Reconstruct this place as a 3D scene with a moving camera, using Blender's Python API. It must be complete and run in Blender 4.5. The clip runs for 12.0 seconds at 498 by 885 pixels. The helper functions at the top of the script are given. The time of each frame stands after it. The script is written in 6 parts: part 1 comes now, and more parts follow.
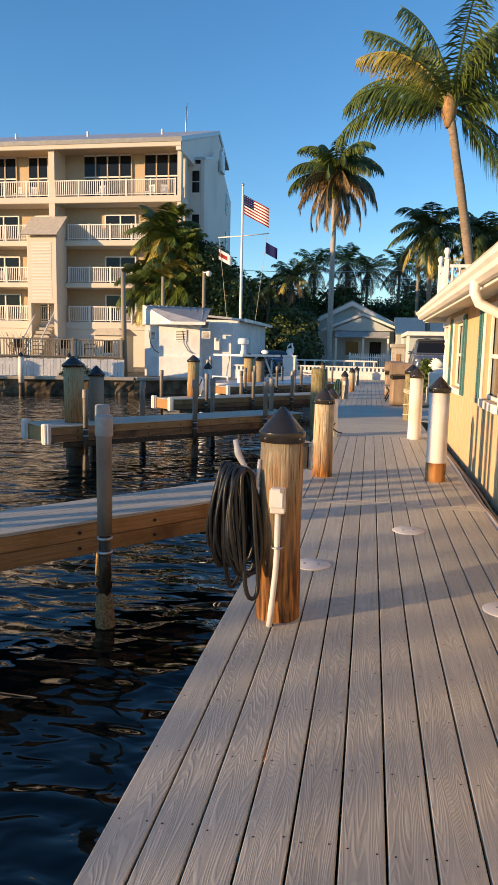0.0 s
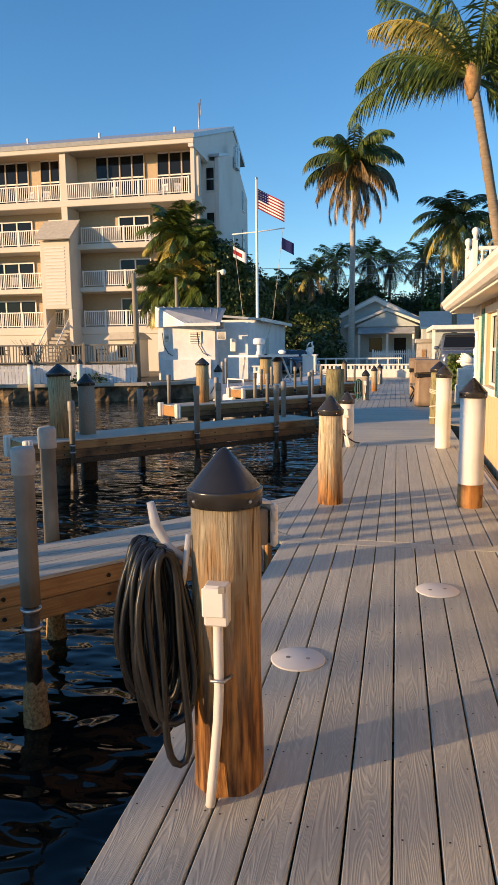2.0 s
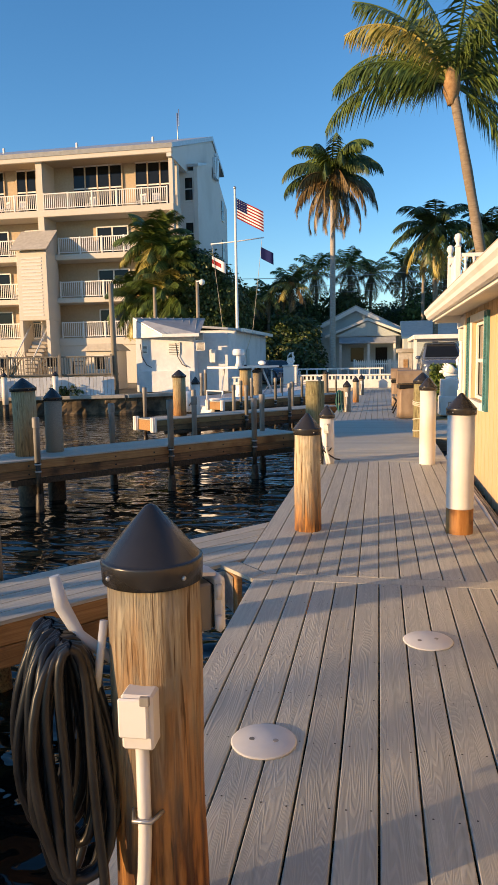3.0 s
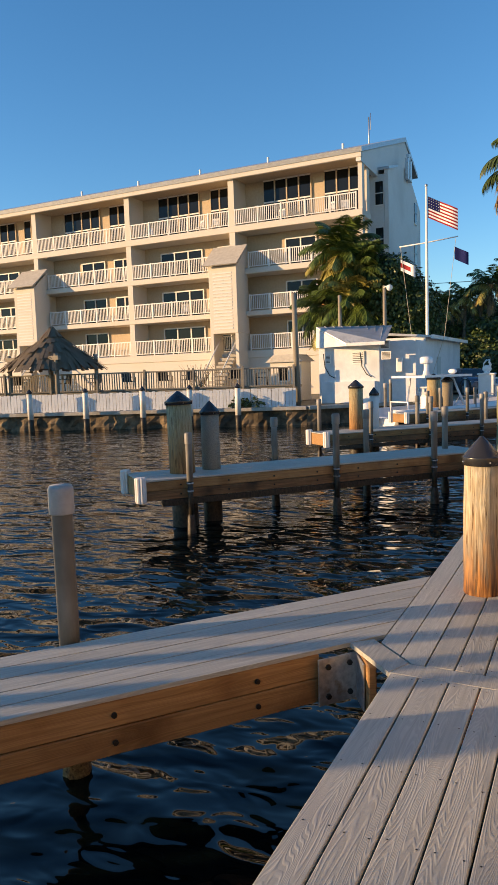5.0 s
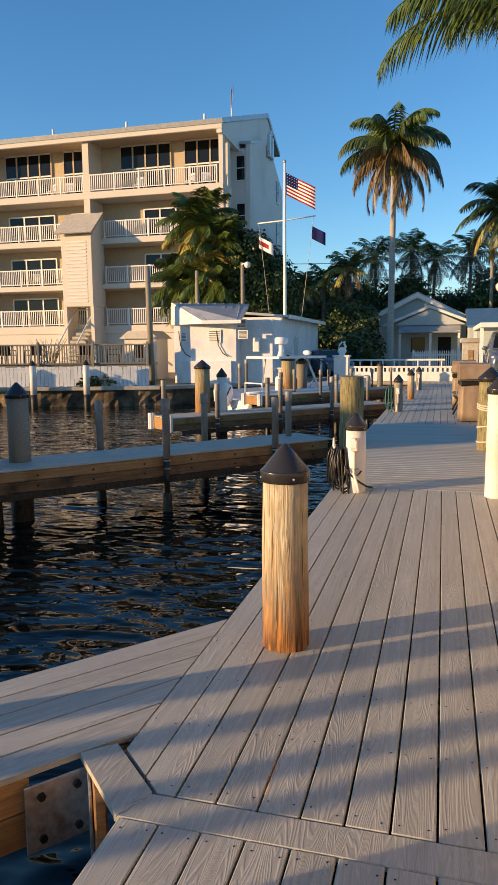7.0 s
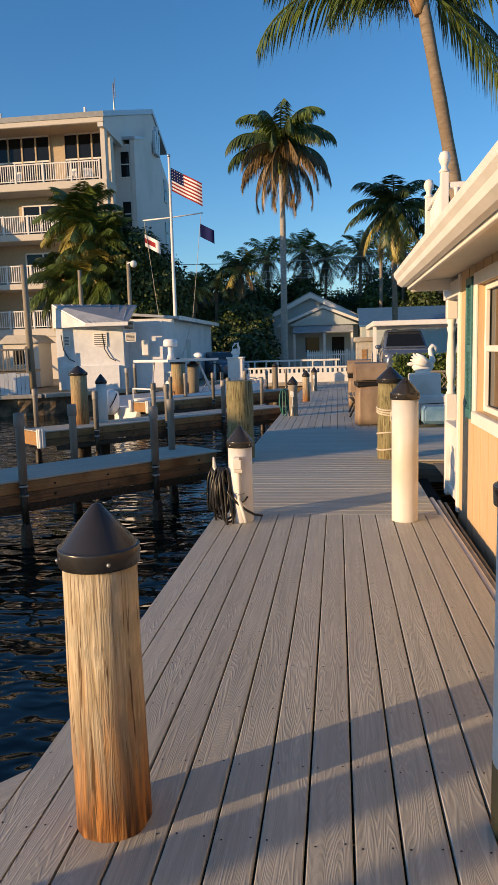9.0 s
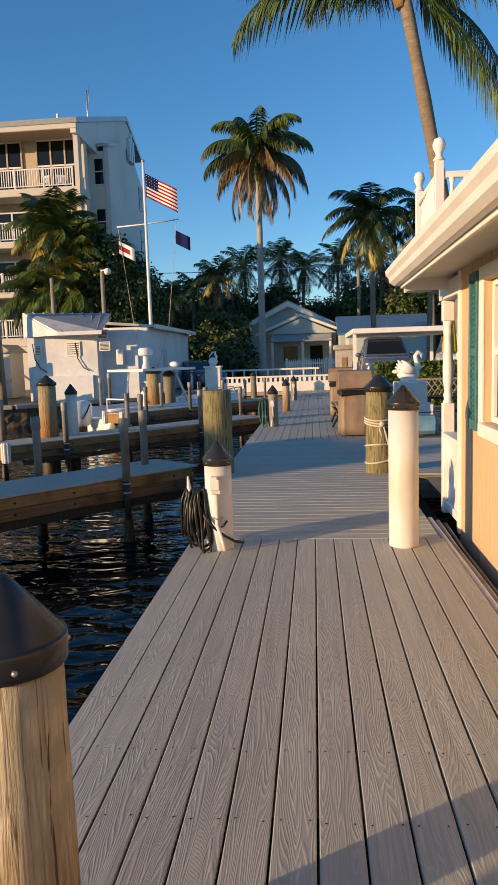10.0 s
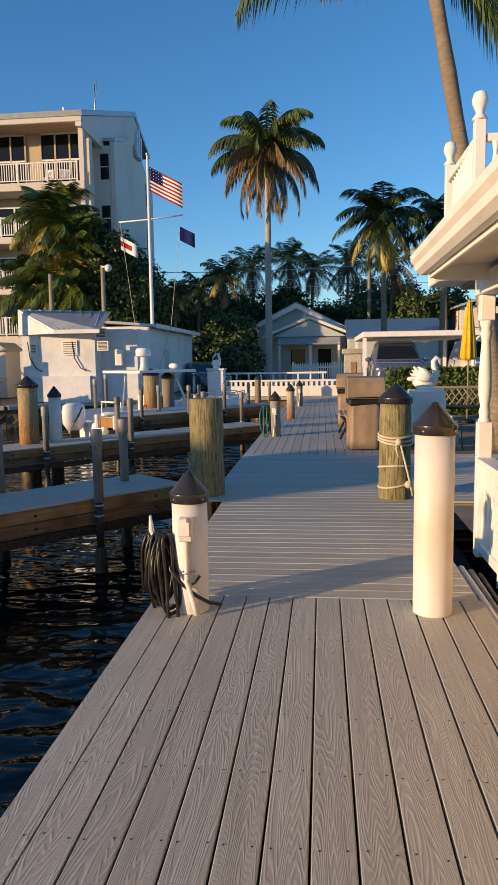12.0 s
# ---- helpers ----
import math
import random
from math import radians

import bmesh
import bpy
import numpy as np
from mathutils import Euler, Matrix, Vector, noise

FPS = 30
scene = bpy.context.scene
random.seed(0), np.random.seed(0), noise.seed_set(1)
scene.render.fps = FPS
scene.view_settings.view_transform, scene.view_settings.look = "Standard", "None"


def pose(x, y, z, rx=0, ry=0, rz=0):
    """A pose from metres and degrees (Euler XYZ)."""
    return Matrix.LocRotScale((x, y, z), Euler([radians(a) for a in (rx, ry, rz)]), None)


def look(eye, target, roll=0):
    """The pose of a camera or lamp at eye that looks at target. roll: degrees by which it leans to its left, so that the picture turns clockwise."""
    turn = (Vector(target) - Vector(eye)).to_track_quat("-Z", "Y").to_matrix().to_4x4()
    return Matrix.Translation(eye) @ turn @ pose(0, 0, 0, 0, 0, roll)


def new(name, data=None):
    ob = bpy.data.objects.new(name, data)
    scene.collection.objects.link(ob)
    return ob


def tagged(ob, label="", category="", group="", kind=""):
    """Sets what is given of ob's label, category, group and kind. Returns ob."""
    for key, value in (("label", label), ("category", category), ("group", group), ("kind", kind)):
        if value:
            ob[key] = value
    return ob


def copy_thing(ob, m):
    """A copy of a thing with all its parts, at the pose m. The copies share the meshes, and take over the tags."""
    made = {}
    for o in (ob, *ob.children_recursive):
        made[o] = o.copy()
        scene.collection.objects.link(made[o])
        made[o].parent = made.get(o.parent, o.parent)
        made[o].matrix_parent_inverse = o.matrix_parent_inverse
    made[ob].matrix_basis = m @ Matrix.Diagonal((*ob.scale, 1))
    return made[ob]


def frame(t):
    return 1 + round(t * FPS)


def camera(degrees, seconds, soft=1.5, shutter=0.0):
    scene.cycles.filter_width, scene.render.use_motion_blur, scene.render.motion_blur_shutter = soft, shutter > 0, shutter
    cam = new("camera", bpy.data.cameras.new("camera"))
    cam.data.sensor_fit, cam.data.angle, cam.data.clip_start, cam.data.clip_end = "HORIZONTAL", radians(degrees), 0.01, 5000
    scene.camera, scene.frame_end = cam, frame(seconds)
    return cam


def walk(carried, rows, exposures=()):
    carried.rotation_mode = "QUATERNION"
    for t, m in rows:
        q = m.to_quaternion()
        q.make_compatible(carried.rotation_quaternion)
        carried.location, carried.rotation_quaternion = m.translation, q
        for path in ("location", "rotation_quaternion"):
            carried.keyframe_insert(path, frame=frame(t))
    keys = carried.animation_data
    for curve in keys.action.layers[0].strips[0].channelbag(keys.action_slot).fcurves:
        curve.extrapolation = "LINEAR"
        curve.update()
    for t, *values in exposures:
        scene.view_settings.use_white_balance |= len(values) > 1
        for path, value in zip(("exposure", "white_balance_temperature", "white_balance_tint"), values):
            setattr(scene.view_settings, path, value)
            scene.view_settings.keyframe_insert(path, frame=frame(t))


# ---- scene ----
cam = camera(39.3, 12.0, soft=1.1)
PATH = [
    (0, (0.256, 0.395, 1.532), (-0.078, 2.349, 1.264), 1.2),
    (0.5, (0.349, 0.765, 1.533), (0.037, 2.721, 1.255), 1.5),
    (1, (0.367, 1.171, 1.526), (-0.074, 3.101, 1.242), 0.3),
    (1.5, (0.332, 1.547, 1.536), (-0.082, 3.484, 1.258), -1.0),
    (2, (0.359, 1.957, 1.549), (-0.052, 3.895, 1.281), -0.6),
    (2.5, (0.339, 2.311, 1.547), (-0.082, 4.25, 1.296), -0.5),
    (2.7, (0.353, 2.408, 1.58), (-0.009, 4.36, 1.335), -1.0),
    (4.3, (0.37, 3.473, 1.562), (-0.251, 5.364, 1.366), -1.4),
    (4.5, (0.382, 3.618, 1.547), (-0.345, 5.472, 1.358), -1.9),
    (5, (0.391, 3.978, 1.548), (-0.492, 5.762, 1.351), -1.9),
    (5.5, (0.374, 4.339, 1.55), (-0.27, 6.219, 1.325), -0.9),
    (6, (0.486, 4.694, 1.551), (0.032, 6.626, 1.299), -0.9),
    (6.5, (0.514, 5.036, 1.547), (-0.03, 6.943, 1.286), -0.9),
    (6.7, (0.51, 5.173, 1.564), (-0.031, 7.081, 1.299), -0.8),
    (8.3, (0.413, 6.314, 1.529), (0.088, 8.268, 1.256), -0.5),
    (8.5, (0.479, 6.421, 1.52), (0.219, 8.385, 1.246), -1.4),
    (9, (0.483, 6.785, 1.545), (0.23, 8.751, 1.279), -1.6),
    (9.5, (0.412, 7.178, 1.526), (0.142, 9.144, 1.277), -1.5),
    (10, (0.39, 7.498, 1.509), (0.199, 9.474, 1.268), -1.9),
    (10.5, (0.417, 7.824, 1.536), (0.213, 9.801, 1.307), -0.4),
    (11, (0.394, 8.166, 1.528), (0.195, 10.143, 1.299), -0.2),
    (11.5, (0.411, 8.48, 1.512), (0.26, 10.461, 1.278), -0.5),
    (12, (0.414, 8.827, 1.518), (0.204, 10.802, 1.284), -0.9),
]
walk(cam, [(t, look(eye, target, roll)) for t, eye, target, roll in PATH], exposures=[(0, 1.32, 8250, 19), (6.5, 1.26, 8250, 18), (8.5, 0.97, 7800, 18), (12, 0.92, 7600, 18)])

# ---- light ----
SUN_EL, SUN_AZ = 9.0, 34.0  # height of the sun, and the way its light travels, from +x towards +y
world = bpy.data.worlds.new("sky")
scene.world = world
world.use_nodes = True
wn = world.node_tree.nodes
sky = wn.new("ShaderNodeTexSky")
sky.sky_type = "NISHITA"
sky.sun_disc = False
sky.sun_elevation = radians(SUN_EL)
sky.sun_rotation = radians(-(90 + SUN_AZ))
sky.air_density, sky.dust_density, sky.ozone_density = 1.0, 0.0, 4.5
wn["Background"].inputs["Strength"].default_value = 0.128
rich = wn.new("ShaderNodeHueSaturation")
rich.inputs["Saturation"].default_value = 1.12
world.node_tree.links.new(sky.outputs[0], rich.inputs["Color"])
world.node_tree.links.new(rich.outputs[0], wn["Background"].inputs["Color"])
sun = new("sun", bpy.data.lights.new("sun", "SUN"))
sun.data.energy, sun.data.angle, sun.data.color = 3.0, radians(0.5), (1.0, 0.74, 0.44)
LIGHT = Vector((math.cos(radians(SUN_EL)) * math.cos(radians(SUN_AZ)), math.cos(radians(SUN_EL)) * math.sin(radians(SUN_AZ)), -math.sin(radians(SUN_EL))))
sun.matrix_world = look((-20, -15, 20), Vector((-20, -15, 20)) + LIGHT)


# ---- materials ----
def mat(name, dark, light, rough=0.6, scale=6.0, stretch=(1, 1, 1), bump=0.0, metal=0.0, stain=None, stain_scale=1.2, stain_low=0.5, stain_high=0.7, detail=6.0, vary=0.0, spec=0.4, coat=0.0):
    """Two colours mixed by fine noise, a third by coarse noise, with relief from the fine noise."""
    m = bpy.data.materials.new(name)
    m.use_nodes = True
    n, l = m.node_tree.nodes, m.node_tree.links
    p = n["Principled BSDF"]
    co = n.new("ShaderNodeTexCoord")
    info = n.new("ShaderNodeObjectInfo")
    off = n.new("ShaderNodeVectorMath")
    off.operation = "MULTIPLY_ADD"
    l.new(info.outputs["Random"], off.inputs[0])
    off.inputs[1].default_value = (37.0, 71.0, 19.0)
    l.new(co.outputs["Object"], off.inputs[2])
    mp = n.new("ShaderNodeMapping")
    mp.inputs["Scale"].default_value = stretch
    l.new(off.outputs[0], mp.inputs["Vector"])
    fine = n.new("ShaderNodeTexNoise")
    fine.inputs["Scale"].default_value, fine.inputs["Detail"].default_value, fine.inputs["Roughness"].default_value = scale, detail, 0.6
    l.new(mp.outputs[0], fine.inputs["Vector"])
    ramp = n.new("ShaderNodeValToRGB")
    ramp.color_ramp.elements[0].position, ramp.color_ramp.elements[1].position = 0.32, 0.68
    ramp.color_ramp.elements[0].color, ramp.color_ramp.elements[1].color = (*dark, 1), (*light, 1)
    l.new(fine.outputs["Fac"], ramp.inputs[0])
    col = ramp.outputs[0]
    if stain:
        big = n.new("ShaderNodeTexNoise")
        big.inputs["Scale"].default_value, big.inputs["Detail"].default_value = stain_scale, 4.0
        l.new(off.outputs[0], big.inputs["Vector"])
        rr = n.new("ShaderNodeMapRange")
        rr.inputs["From Min"].default_value, rr.inputs["From Max"].default_value = stain_low, stain_high
        l.new(big.outputs["Fac"], rr.inputs["Value"])
        mx = n.new("ShaderNodeMix")
        mx.data_type = "RGBA"
        l.new(rr.outputs[0], mx.inputs["Factor"])
        l.new(col, mx.inputs["A"])
        mx.inputs["B"].default_value = (*stain, 1)
        col = mx.outputs["Result"]
    if vary:
        hs = n.new("ShaderNodeHueSaturation")
        vr = n.new("ShaderNodeMapRange")
        vr.inputs["To Min"].default_value, vr.inputs["To Max"].default_value = 1 - vary, 1 + vary
        l.new(info.outputs["Random"], vr.inputs["Value"])
        l.new(vr.outputs[0], hs.inputs["Value"])
        l.new(col, hs.inputs["Color"])
        col = hs.outputs[0]
    l.new(col, p.inputs["Base Color"])
    p.inputs["Roughness"].default_value, p.inputs["Metallic"].default_value = rough, metal
    p.inputs["Specular IOR Level"].default_value = spec
    p.inputs["Coat Weight"].default_value = coat
    if bump:
        b = n.new("ShaderNodeBump")
        b.inputs["Strength"].default_value, b.inputs["Distance"].default_value = bump, 0.01
        l.new(fine.outputs["Fac"], b.inputs["Height"])
        l.new(b.outputs[0], p.inputs["Normal"])
    return m


def plank_mat(name, dark, light, bump=0.18, rings=9.0, vary=0.08, rough=0.55, stain=None):
    """Embossed board grain: long wavering lines along the board's own y, in cathedral loops."""
    m = mat(name, dark, light, rough, 60.0, (1, 0.03, 1), 0.0, vary=vary, stain=stain, stain_scale=2.0)
    n, l = m.node_tree.nodes, m.node_tree.links
    p = n["Principled BSDF"]
    off = next(k for k in n if k.type == "VECT_MATH")
    mp = n.new("ShaderNodeMapping")
    mp.inputs["Scale"].default_value = (1, 0.07, 1)
    l.new(off.outputs[0], mp.inputs["Vector"])
    warp = n.new("ShaderNodeTexNoise")
    warp.inputs["Scale"].default_value, warp.inputs["Detail"].default_value = rings, 1.5
    l.new(mp.outputs[0], warp.inputs["Vector"])
    mul = n.new("ShaderNodeMath")
    mul.operation = "MULTIPLY"
    mul.inputs[1].default_value = 300.0
    l.new(warp.outputs["Fac"], mul.inputs[0])
    sn = n.new("ShaderNodeMath")
    sn.operation = "SINE"
    l.new(mul.outputs[0], sn.inputs[0])
    mr = n.new("ShaderNodeMapRange")
    mr.inputs["From Min"].default_value, mr.inputs["From Max"].default_value = -0.2, 0.9
    l.new(sn.outputs[0], mr.inputs["Value"])
    b = n.new("ShaderNodeBump")
    b.inputs["Strength"].default_value, b.inputs["Distance"].default_value = bump, 0.004
    l.new(mr.outputs[0], b.inputs["Height"])
    l.new(b.outputs[0], p.inputs["Normal"])
    old = p.inputs["Base Color"].links[0].from_socket
    mx = n.new("ShaderNodeMix")
    mx.data_type, mx.blend_type = "RGBA", "MULTIPLY"
    mx.inputs["Factor"].default_value = 0.5
    gr = n.new("ShaderNodeMapRange")
    gr.inputs["To Min"].default_value, gr.inputs["To Max"].default_value = 0.8, 1.05
    l.new(mr.outputs[0], gr.inputs["Value"])
    l.new(old, mx.inputs["A"])
    l.new(gr.outputs[0], mx.inputs["B"])
    l.new(mx.outputs["Result"], p.inputs["Base Color"])
    return m


def glass_mat(name, tint, rough=0.03):
    m = bpy.data.materials.new(name)
    m.use_nodes = True
    p = m.node_tree.nodes["Principled BSDF"]
    p.inputs["Base Color"].default_value = (*tint, 1)
    p.inputs["Roughness"].default_value = rough
    p.inputs["Specular IOR Level"].default_value = 0.22
    return m


def water_mat():
    m = bpy.data.materials.new("canal_water")
    m.use_nodes = True
    n, l = m.node_tree.nodes, m.node_tree.links
    p = n["Principled BSDF"]
    p.inputs["Base Color"].default_value = (0.0012, 0.0035, 0.004, 1)
    p.inputs["Specular IOR Level"].default_value = 0.6
    p.inputs["Roughness"].default_value = 0.01
    p.inputs["IOR"].default_value = 1.333
    co = n.new("ShaderNodeTexCoord")
    mp = n.new("ShaderNodeMapping")
    mp.inputs["Rotation"].default_value = (0, 0, radians(-12))
    mp.inputs["Scale"].default_value = (0.85, 1.5, 1)
    l.new(co.outputs["Object"], mp.inputs["Vector"])
    heights = []
    for sc, st, det in ((1.3, 0.085, 0.2), (3.6, 0.02, 0.4)):
        t = n.new("ShaderNodeTexNoise")
        t.inputs["Scale"].default_value, t.inputs["Detail"].default_value = sc, det
        t.inputs["Distortion"].default_value = 1.1
        l.new(mp.outputs[0], t.inputs["Vector"])
        k = n.new("ShaderNodeMath")
        k.operation = "MULTIPLY"
        k.inputs[1].default_value = st
        l.new(t.outputs["Fac"], k.inputs[0])
        heights.append(k.outputs[0])
    add = n.new("ShaderNodeMath")
    l.new(heights[0], add.inputs[0])
    l.new(heights[1], add.inputs[1])
    b = n.new("ShaderNodeBump")
    b.inputs["Strength"].default_value, b.inputs["Distance"].default_value = 1.0, 1.0
    l.new(add.outputs[0], b.inputs["Height"])
    l.new(b.outputs[0], p.inputs["Normal"])
    return m


def leaf_mat(name, dark, light):
    m = mat(name, dark, light, 0.45, 3.0, bump=0.1)
    p = m.node_tree.nodes["Principled BSDF"]
    geo = m.node_tree.nodes.new("ShaderNodeNewGeometry")
    hs = m.node_tree.nodes.new("ShaderNodeHueSaturation")
    vr = m.node_tree.nodes.new("ShaderNodeMapRange")
    vr.inputs["To Min"].default_value, vr.inputs["To Max"].default_value = 0.55, 1.5
    l = m.node_tree.links
    l.new(geo.outputs["Random Per Island"], vr.inputs["Value"])
    l.new(vr.outputs[0], hs.inputs["Value"])
    l.new(p.inputs["Base Color"].links[0].from_socket, hs.inputs["Color"])
    l.new(hs.outputs[0], p.inputs["Base Color"])
    return m


DECK = plank_mat("composite_decking", (0.385, 0.372, 0.315), (0.54, 0.52, 0.445), 0.2, stain=(0.445, 0.425, 0.37))
LUMBER = plank_mat("treated_lumber", (0.3, 0.15, 0.055), (0.47, 0.26, 0.105), 0.25, 6.0, 0.15, 0.7, stain=(0.2, 0.09, 0.03))
DAMPLUMBER = plank_mat("damp_treated_lumber", (0.14, 0.07, 0.03), (0.33, 0.17, 0.07), 0.3, 6.0, 0.2, 0.6, stain=(0.05, 0.028, 0.014))
OLDWOOD = plank_mat("grey_weathered_wood", (0.2, 0.17, 0.13), (0.33, 0.29, 0.23), 0.3, 8.0, 0.15, 0.8)
PILEBASE = mat("pile_timber_stained_foot", (0.25, 0.09, 0.02), (0.46, 0.22, 0.07), 0.65, 18.0, (1, 1, 0.12), 0.6, stain=(0.14, 0.05, 0.015), stain_scale=6.0)


def post_mat(name, dark, light, foot_dark, foot_light, low, high):
    """Split, streaked timber, stained by damp from the foot up to a ragged line."""
    m = mat(name, dark, light, 0.75, 62.0, (1, 1, 0.05), 1.0, stain=tuple(0.7 * v for v in light), stain_scale=9.0, stain_low=0.47, stain_high=0.6, detail=8.0)
    n, l = m.node_tree.nodes, m.node_tree.links
    p = n["Principled BSDF"]
    for k in n:
        if k.type == "TEX_NOISE" and k.inputs["Scale"].default_value > 50:
            k.inputs["Distortion"].default_value = 0.9
    ramp = next(k for k in n if k.type == "VALTORGB").color_ramp
    ramp.elements[0].position, ramp.elements[1].position = 0.40, 0.60
    co = next(k for k in n if k.type == "TEX_COORD")
    sep = n.new("ShaderNodeSeparateXYZ")
    l.new(co.outputs["Object"], sep.inputs[0])
    mp = n.new("ShaderNodeMapping")
    mp.inputs["Scale"].default_value = (1, 1, 0.12)
    l.new(co.outputs["Object"], mp.inputs["Vector"])
    streak = n.new("ShaderNodeTexNoise")
    streak.inputs["Scale"].default_value, streak.inputs["Detail"].default_value = 34.0, 7.0
    l.new(mp.outputs[0], streak.inputs["Vector"])
    sh = n.new("ShaderNodeMath")
    sh.operation = "MULTIPLY_ADD"
    sh.inputs[1].default_value = -0.9 * (high - low)
    l.new(streak.outputs["Fac"], sh.inputs[0])
    l.new(sep.outputs["Z"], sh.inputs[2])
    mr = n.new("ShaderNodeMapRange")
    mr.inputs["From Min"].default_value, mr.inputs["From Max"].default_value = low - 0.45 * (high - low), high - 0.45 * (high - low)
    mr.inputs["To Min"].default_value, mr.inputs["To Max"].default_value = 1.0, 0.0
    l.new(sh.outputs[0], mr.inputs["Value"])
    fr = n.new("ShaderNodeValToRGB")
    fr.color_ramp.elements[0].position, fr.color_ramp.elements[1].position = 0.4, 0.62
    fr.color_ramp.elements[0].color, fr.color_ramp.elements[1].color = (*foot_dark, 1), (*foot_light, 1)
    l.new(streak.outputs["Fac"], fr.inputs[0])
    mx = n.new("ShaderNodeMix")
    mx.data_type = "RGBA"
    l.new(mr.outputs[0], mx.inputs["Factor"])
    l.new(p.inputs["Base Color"].links[0].from_socket, mx.inputs["A"])
    l.new(fr.outputs[0], mx.inputs["B"])
    # fine dark checks along the grain
    ck = n.new("ShaderNodeTexNoise")
    ck.inputs["Scale"].default_value, ck.inputs["Detail"].default_value = 75.0, 4.0
    ck.inputs["Distortion"].default_value = 0.7
    mp2 = n.new("ShaderNodeMapping")
    mp2.inputs["Scale"].default_value = (1, 1, 0.045)
    l.new(co.outputs["Object"], mp2.inputs["Vector"])
    l.new(mp2.outputs[0], ck.inputs["Vector"])
    cr = n.new("ShaderNodeMapRange")
    cr.inputs["From Min"].default_value, cr.inputs["From Max"].default_value = 0.60, 0.66
    l.new(ck.outputs["Fac"], cr.inputs["Value"])
    m2 = n.new("ShaderNodeMix")
    m2.data_type = "RGBA"
    l.new(cr.outputs[0], m2.inputs["Factor"])
    l.new(mx.outputs["Result"], m2.inputs["A"])
    m2.inputs["B"].default_value = (0.11, 0.055, 0.02, 1)
    l.new(m2.outputs["Result"], p.inputs["Base Color"])
    return m


POST_A = post_mat("weathered_post", (0.23, 0.165, 0.095), (0.48, 0.4, 0.27), (0.075, 0.022, 0.006), (0.45, 0.2, 0.06), 0.3, 1.02)
POST_B = post_mat("pale_post", (0.38, 0.3, 0.19), (0.62, 0.53, 0.38), (0.08, 0.024, 0.006), (0.44, 0.19, 0.055), 0.06, 0.6)
PILEWOOD = post_mat("mooring_pile_timber", (0.22, 0.17, 0.08), (0.46, 0.38, 0.22), (0.2, 0.09, 0.03), (0.42, 0.22, 0.09), 0.1, 0.9)
GREENPILE = post_mat("green_treated_pile", (0.085, 0.075, 0.03), (0.33, 0.29, 0.15), (0.12, 0.09, 0.04), (0.3, 0.24, 0.11), -0.1, 0.3)
WETPILE = mat("wet_fouled_pile", (0.012, 0.01, 0.008), (0.07, 0.05, 0.03), 0.5, 30.0, (1, 1, 0.6), 1.0)
BARNACLE = mat("barnacle_crust", (0.10, 0.05, 0.02), (0.42, 0.27, 0.12), 0.9, 45.0, bump=1.0)
CAP = mat("black_plastic_cap", (0.018, 0.017, 0.017), (0.034, 0.031, 0.029), 0.27, 9.0, bump=0.05, stain=(0.032, 0.031, 0.03), stain_low=0.5, spec=0.6)
PVC = mat("white_sleeve", (0.66, 0.635, 0.6), (0.74, 0.715, 0.68), 0.45, 5.0, bump=0.03, stain=(0.6, 0.56, 0.48), stain_low=0.52)
GREYPIPE = mat("grey_pvc_pipe", (0.20, 0.19, 0.17), (0.34, 0.32, 0.29), 0.5, 9.0, (1, 1, 0.25), 0.1, stain=(0.14, 0.13, 0.11))
POLECAP = mat("pale_grey_pipe_cap", (0.3, 0.29, 0.265), (0.42, 0.4, 0.37), 0.5, 9.0, bump=0.05)
WHITE = mat("white_paint", (0.74, 0.72, 0.68), (0.82, 0.80, 0.77), 0.5, 4.0, bump=0.04, stain=(0.68, 0.65, 0.6), stain_low=0.6)
TAN = mat("tan_siding", (0.56, 0.40, 0.24), (0.62, 0.46, 0.29), 0.7, 30.0, (1, 1, 0.1), 0.25, stain=(0.54, 0.39, 0.24))
TEAL = mat("teal_shutter", (0.03, 0.13, 0.14), (0.06, 0.2, 0.21), 0.5, 14.0, bump=0.1)
GLASS = glass_mat("window_glass", (0.012, 0.014, 0.015))
STEEL = mat("galvanised_steel", (0.35, 0.36, 0.37), (0.6, 0.6, 0.6), 0.4, 30.0, bump=0.15, metal=0.8, stain=(0.3, 0.2, 0.12), stain_scale=8.0, stain_low=0.6)
DARKMETAL = mat("dark_metal", (0.015, 0.014, 0.013), (0.04, 0.035, 0.03), 0.45, 20.0, metal=0.5)
RUBBER = mat("black_rubber_hose", (0.008, 0.008, 0.009), (0.022, 0.021, 0.02), 0.35, 12.0, bump=0.08)
TEALHOSE = mat("green_hose", (0.01, 0.09, 0.09), (0.02, 0.16, 0.13), 0.4, 9.0)
ROPE = mat("manila_rope", (0.42, 0.36, 0.26), (0.66, 0.6, 0.48), 0.9, 60.0, bump=0.6)
STUCCO = mat("cream_stucco", (0.58, 0.53, 0.46), (0.66, 0.61, 0.54), 0.85, 12.0, bump=0.15, stain=(0.6, 0.55, 0.46), stain_scale=0.35)
STUCCOW = mat("white_stucco", (0.64, 0.62, 0.59), (0.72, 0.7, 0.67), 0.85, 12.0, bump=0.15, stain=(0.6, 0.58, 0.55), stain_scale=0.3)
# Darker and browner than cream_stucco; on recessed walls, soffit and tall mullions.
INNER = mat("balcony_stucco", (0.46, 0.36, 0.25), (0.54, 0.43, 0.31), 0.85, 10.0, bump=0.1)
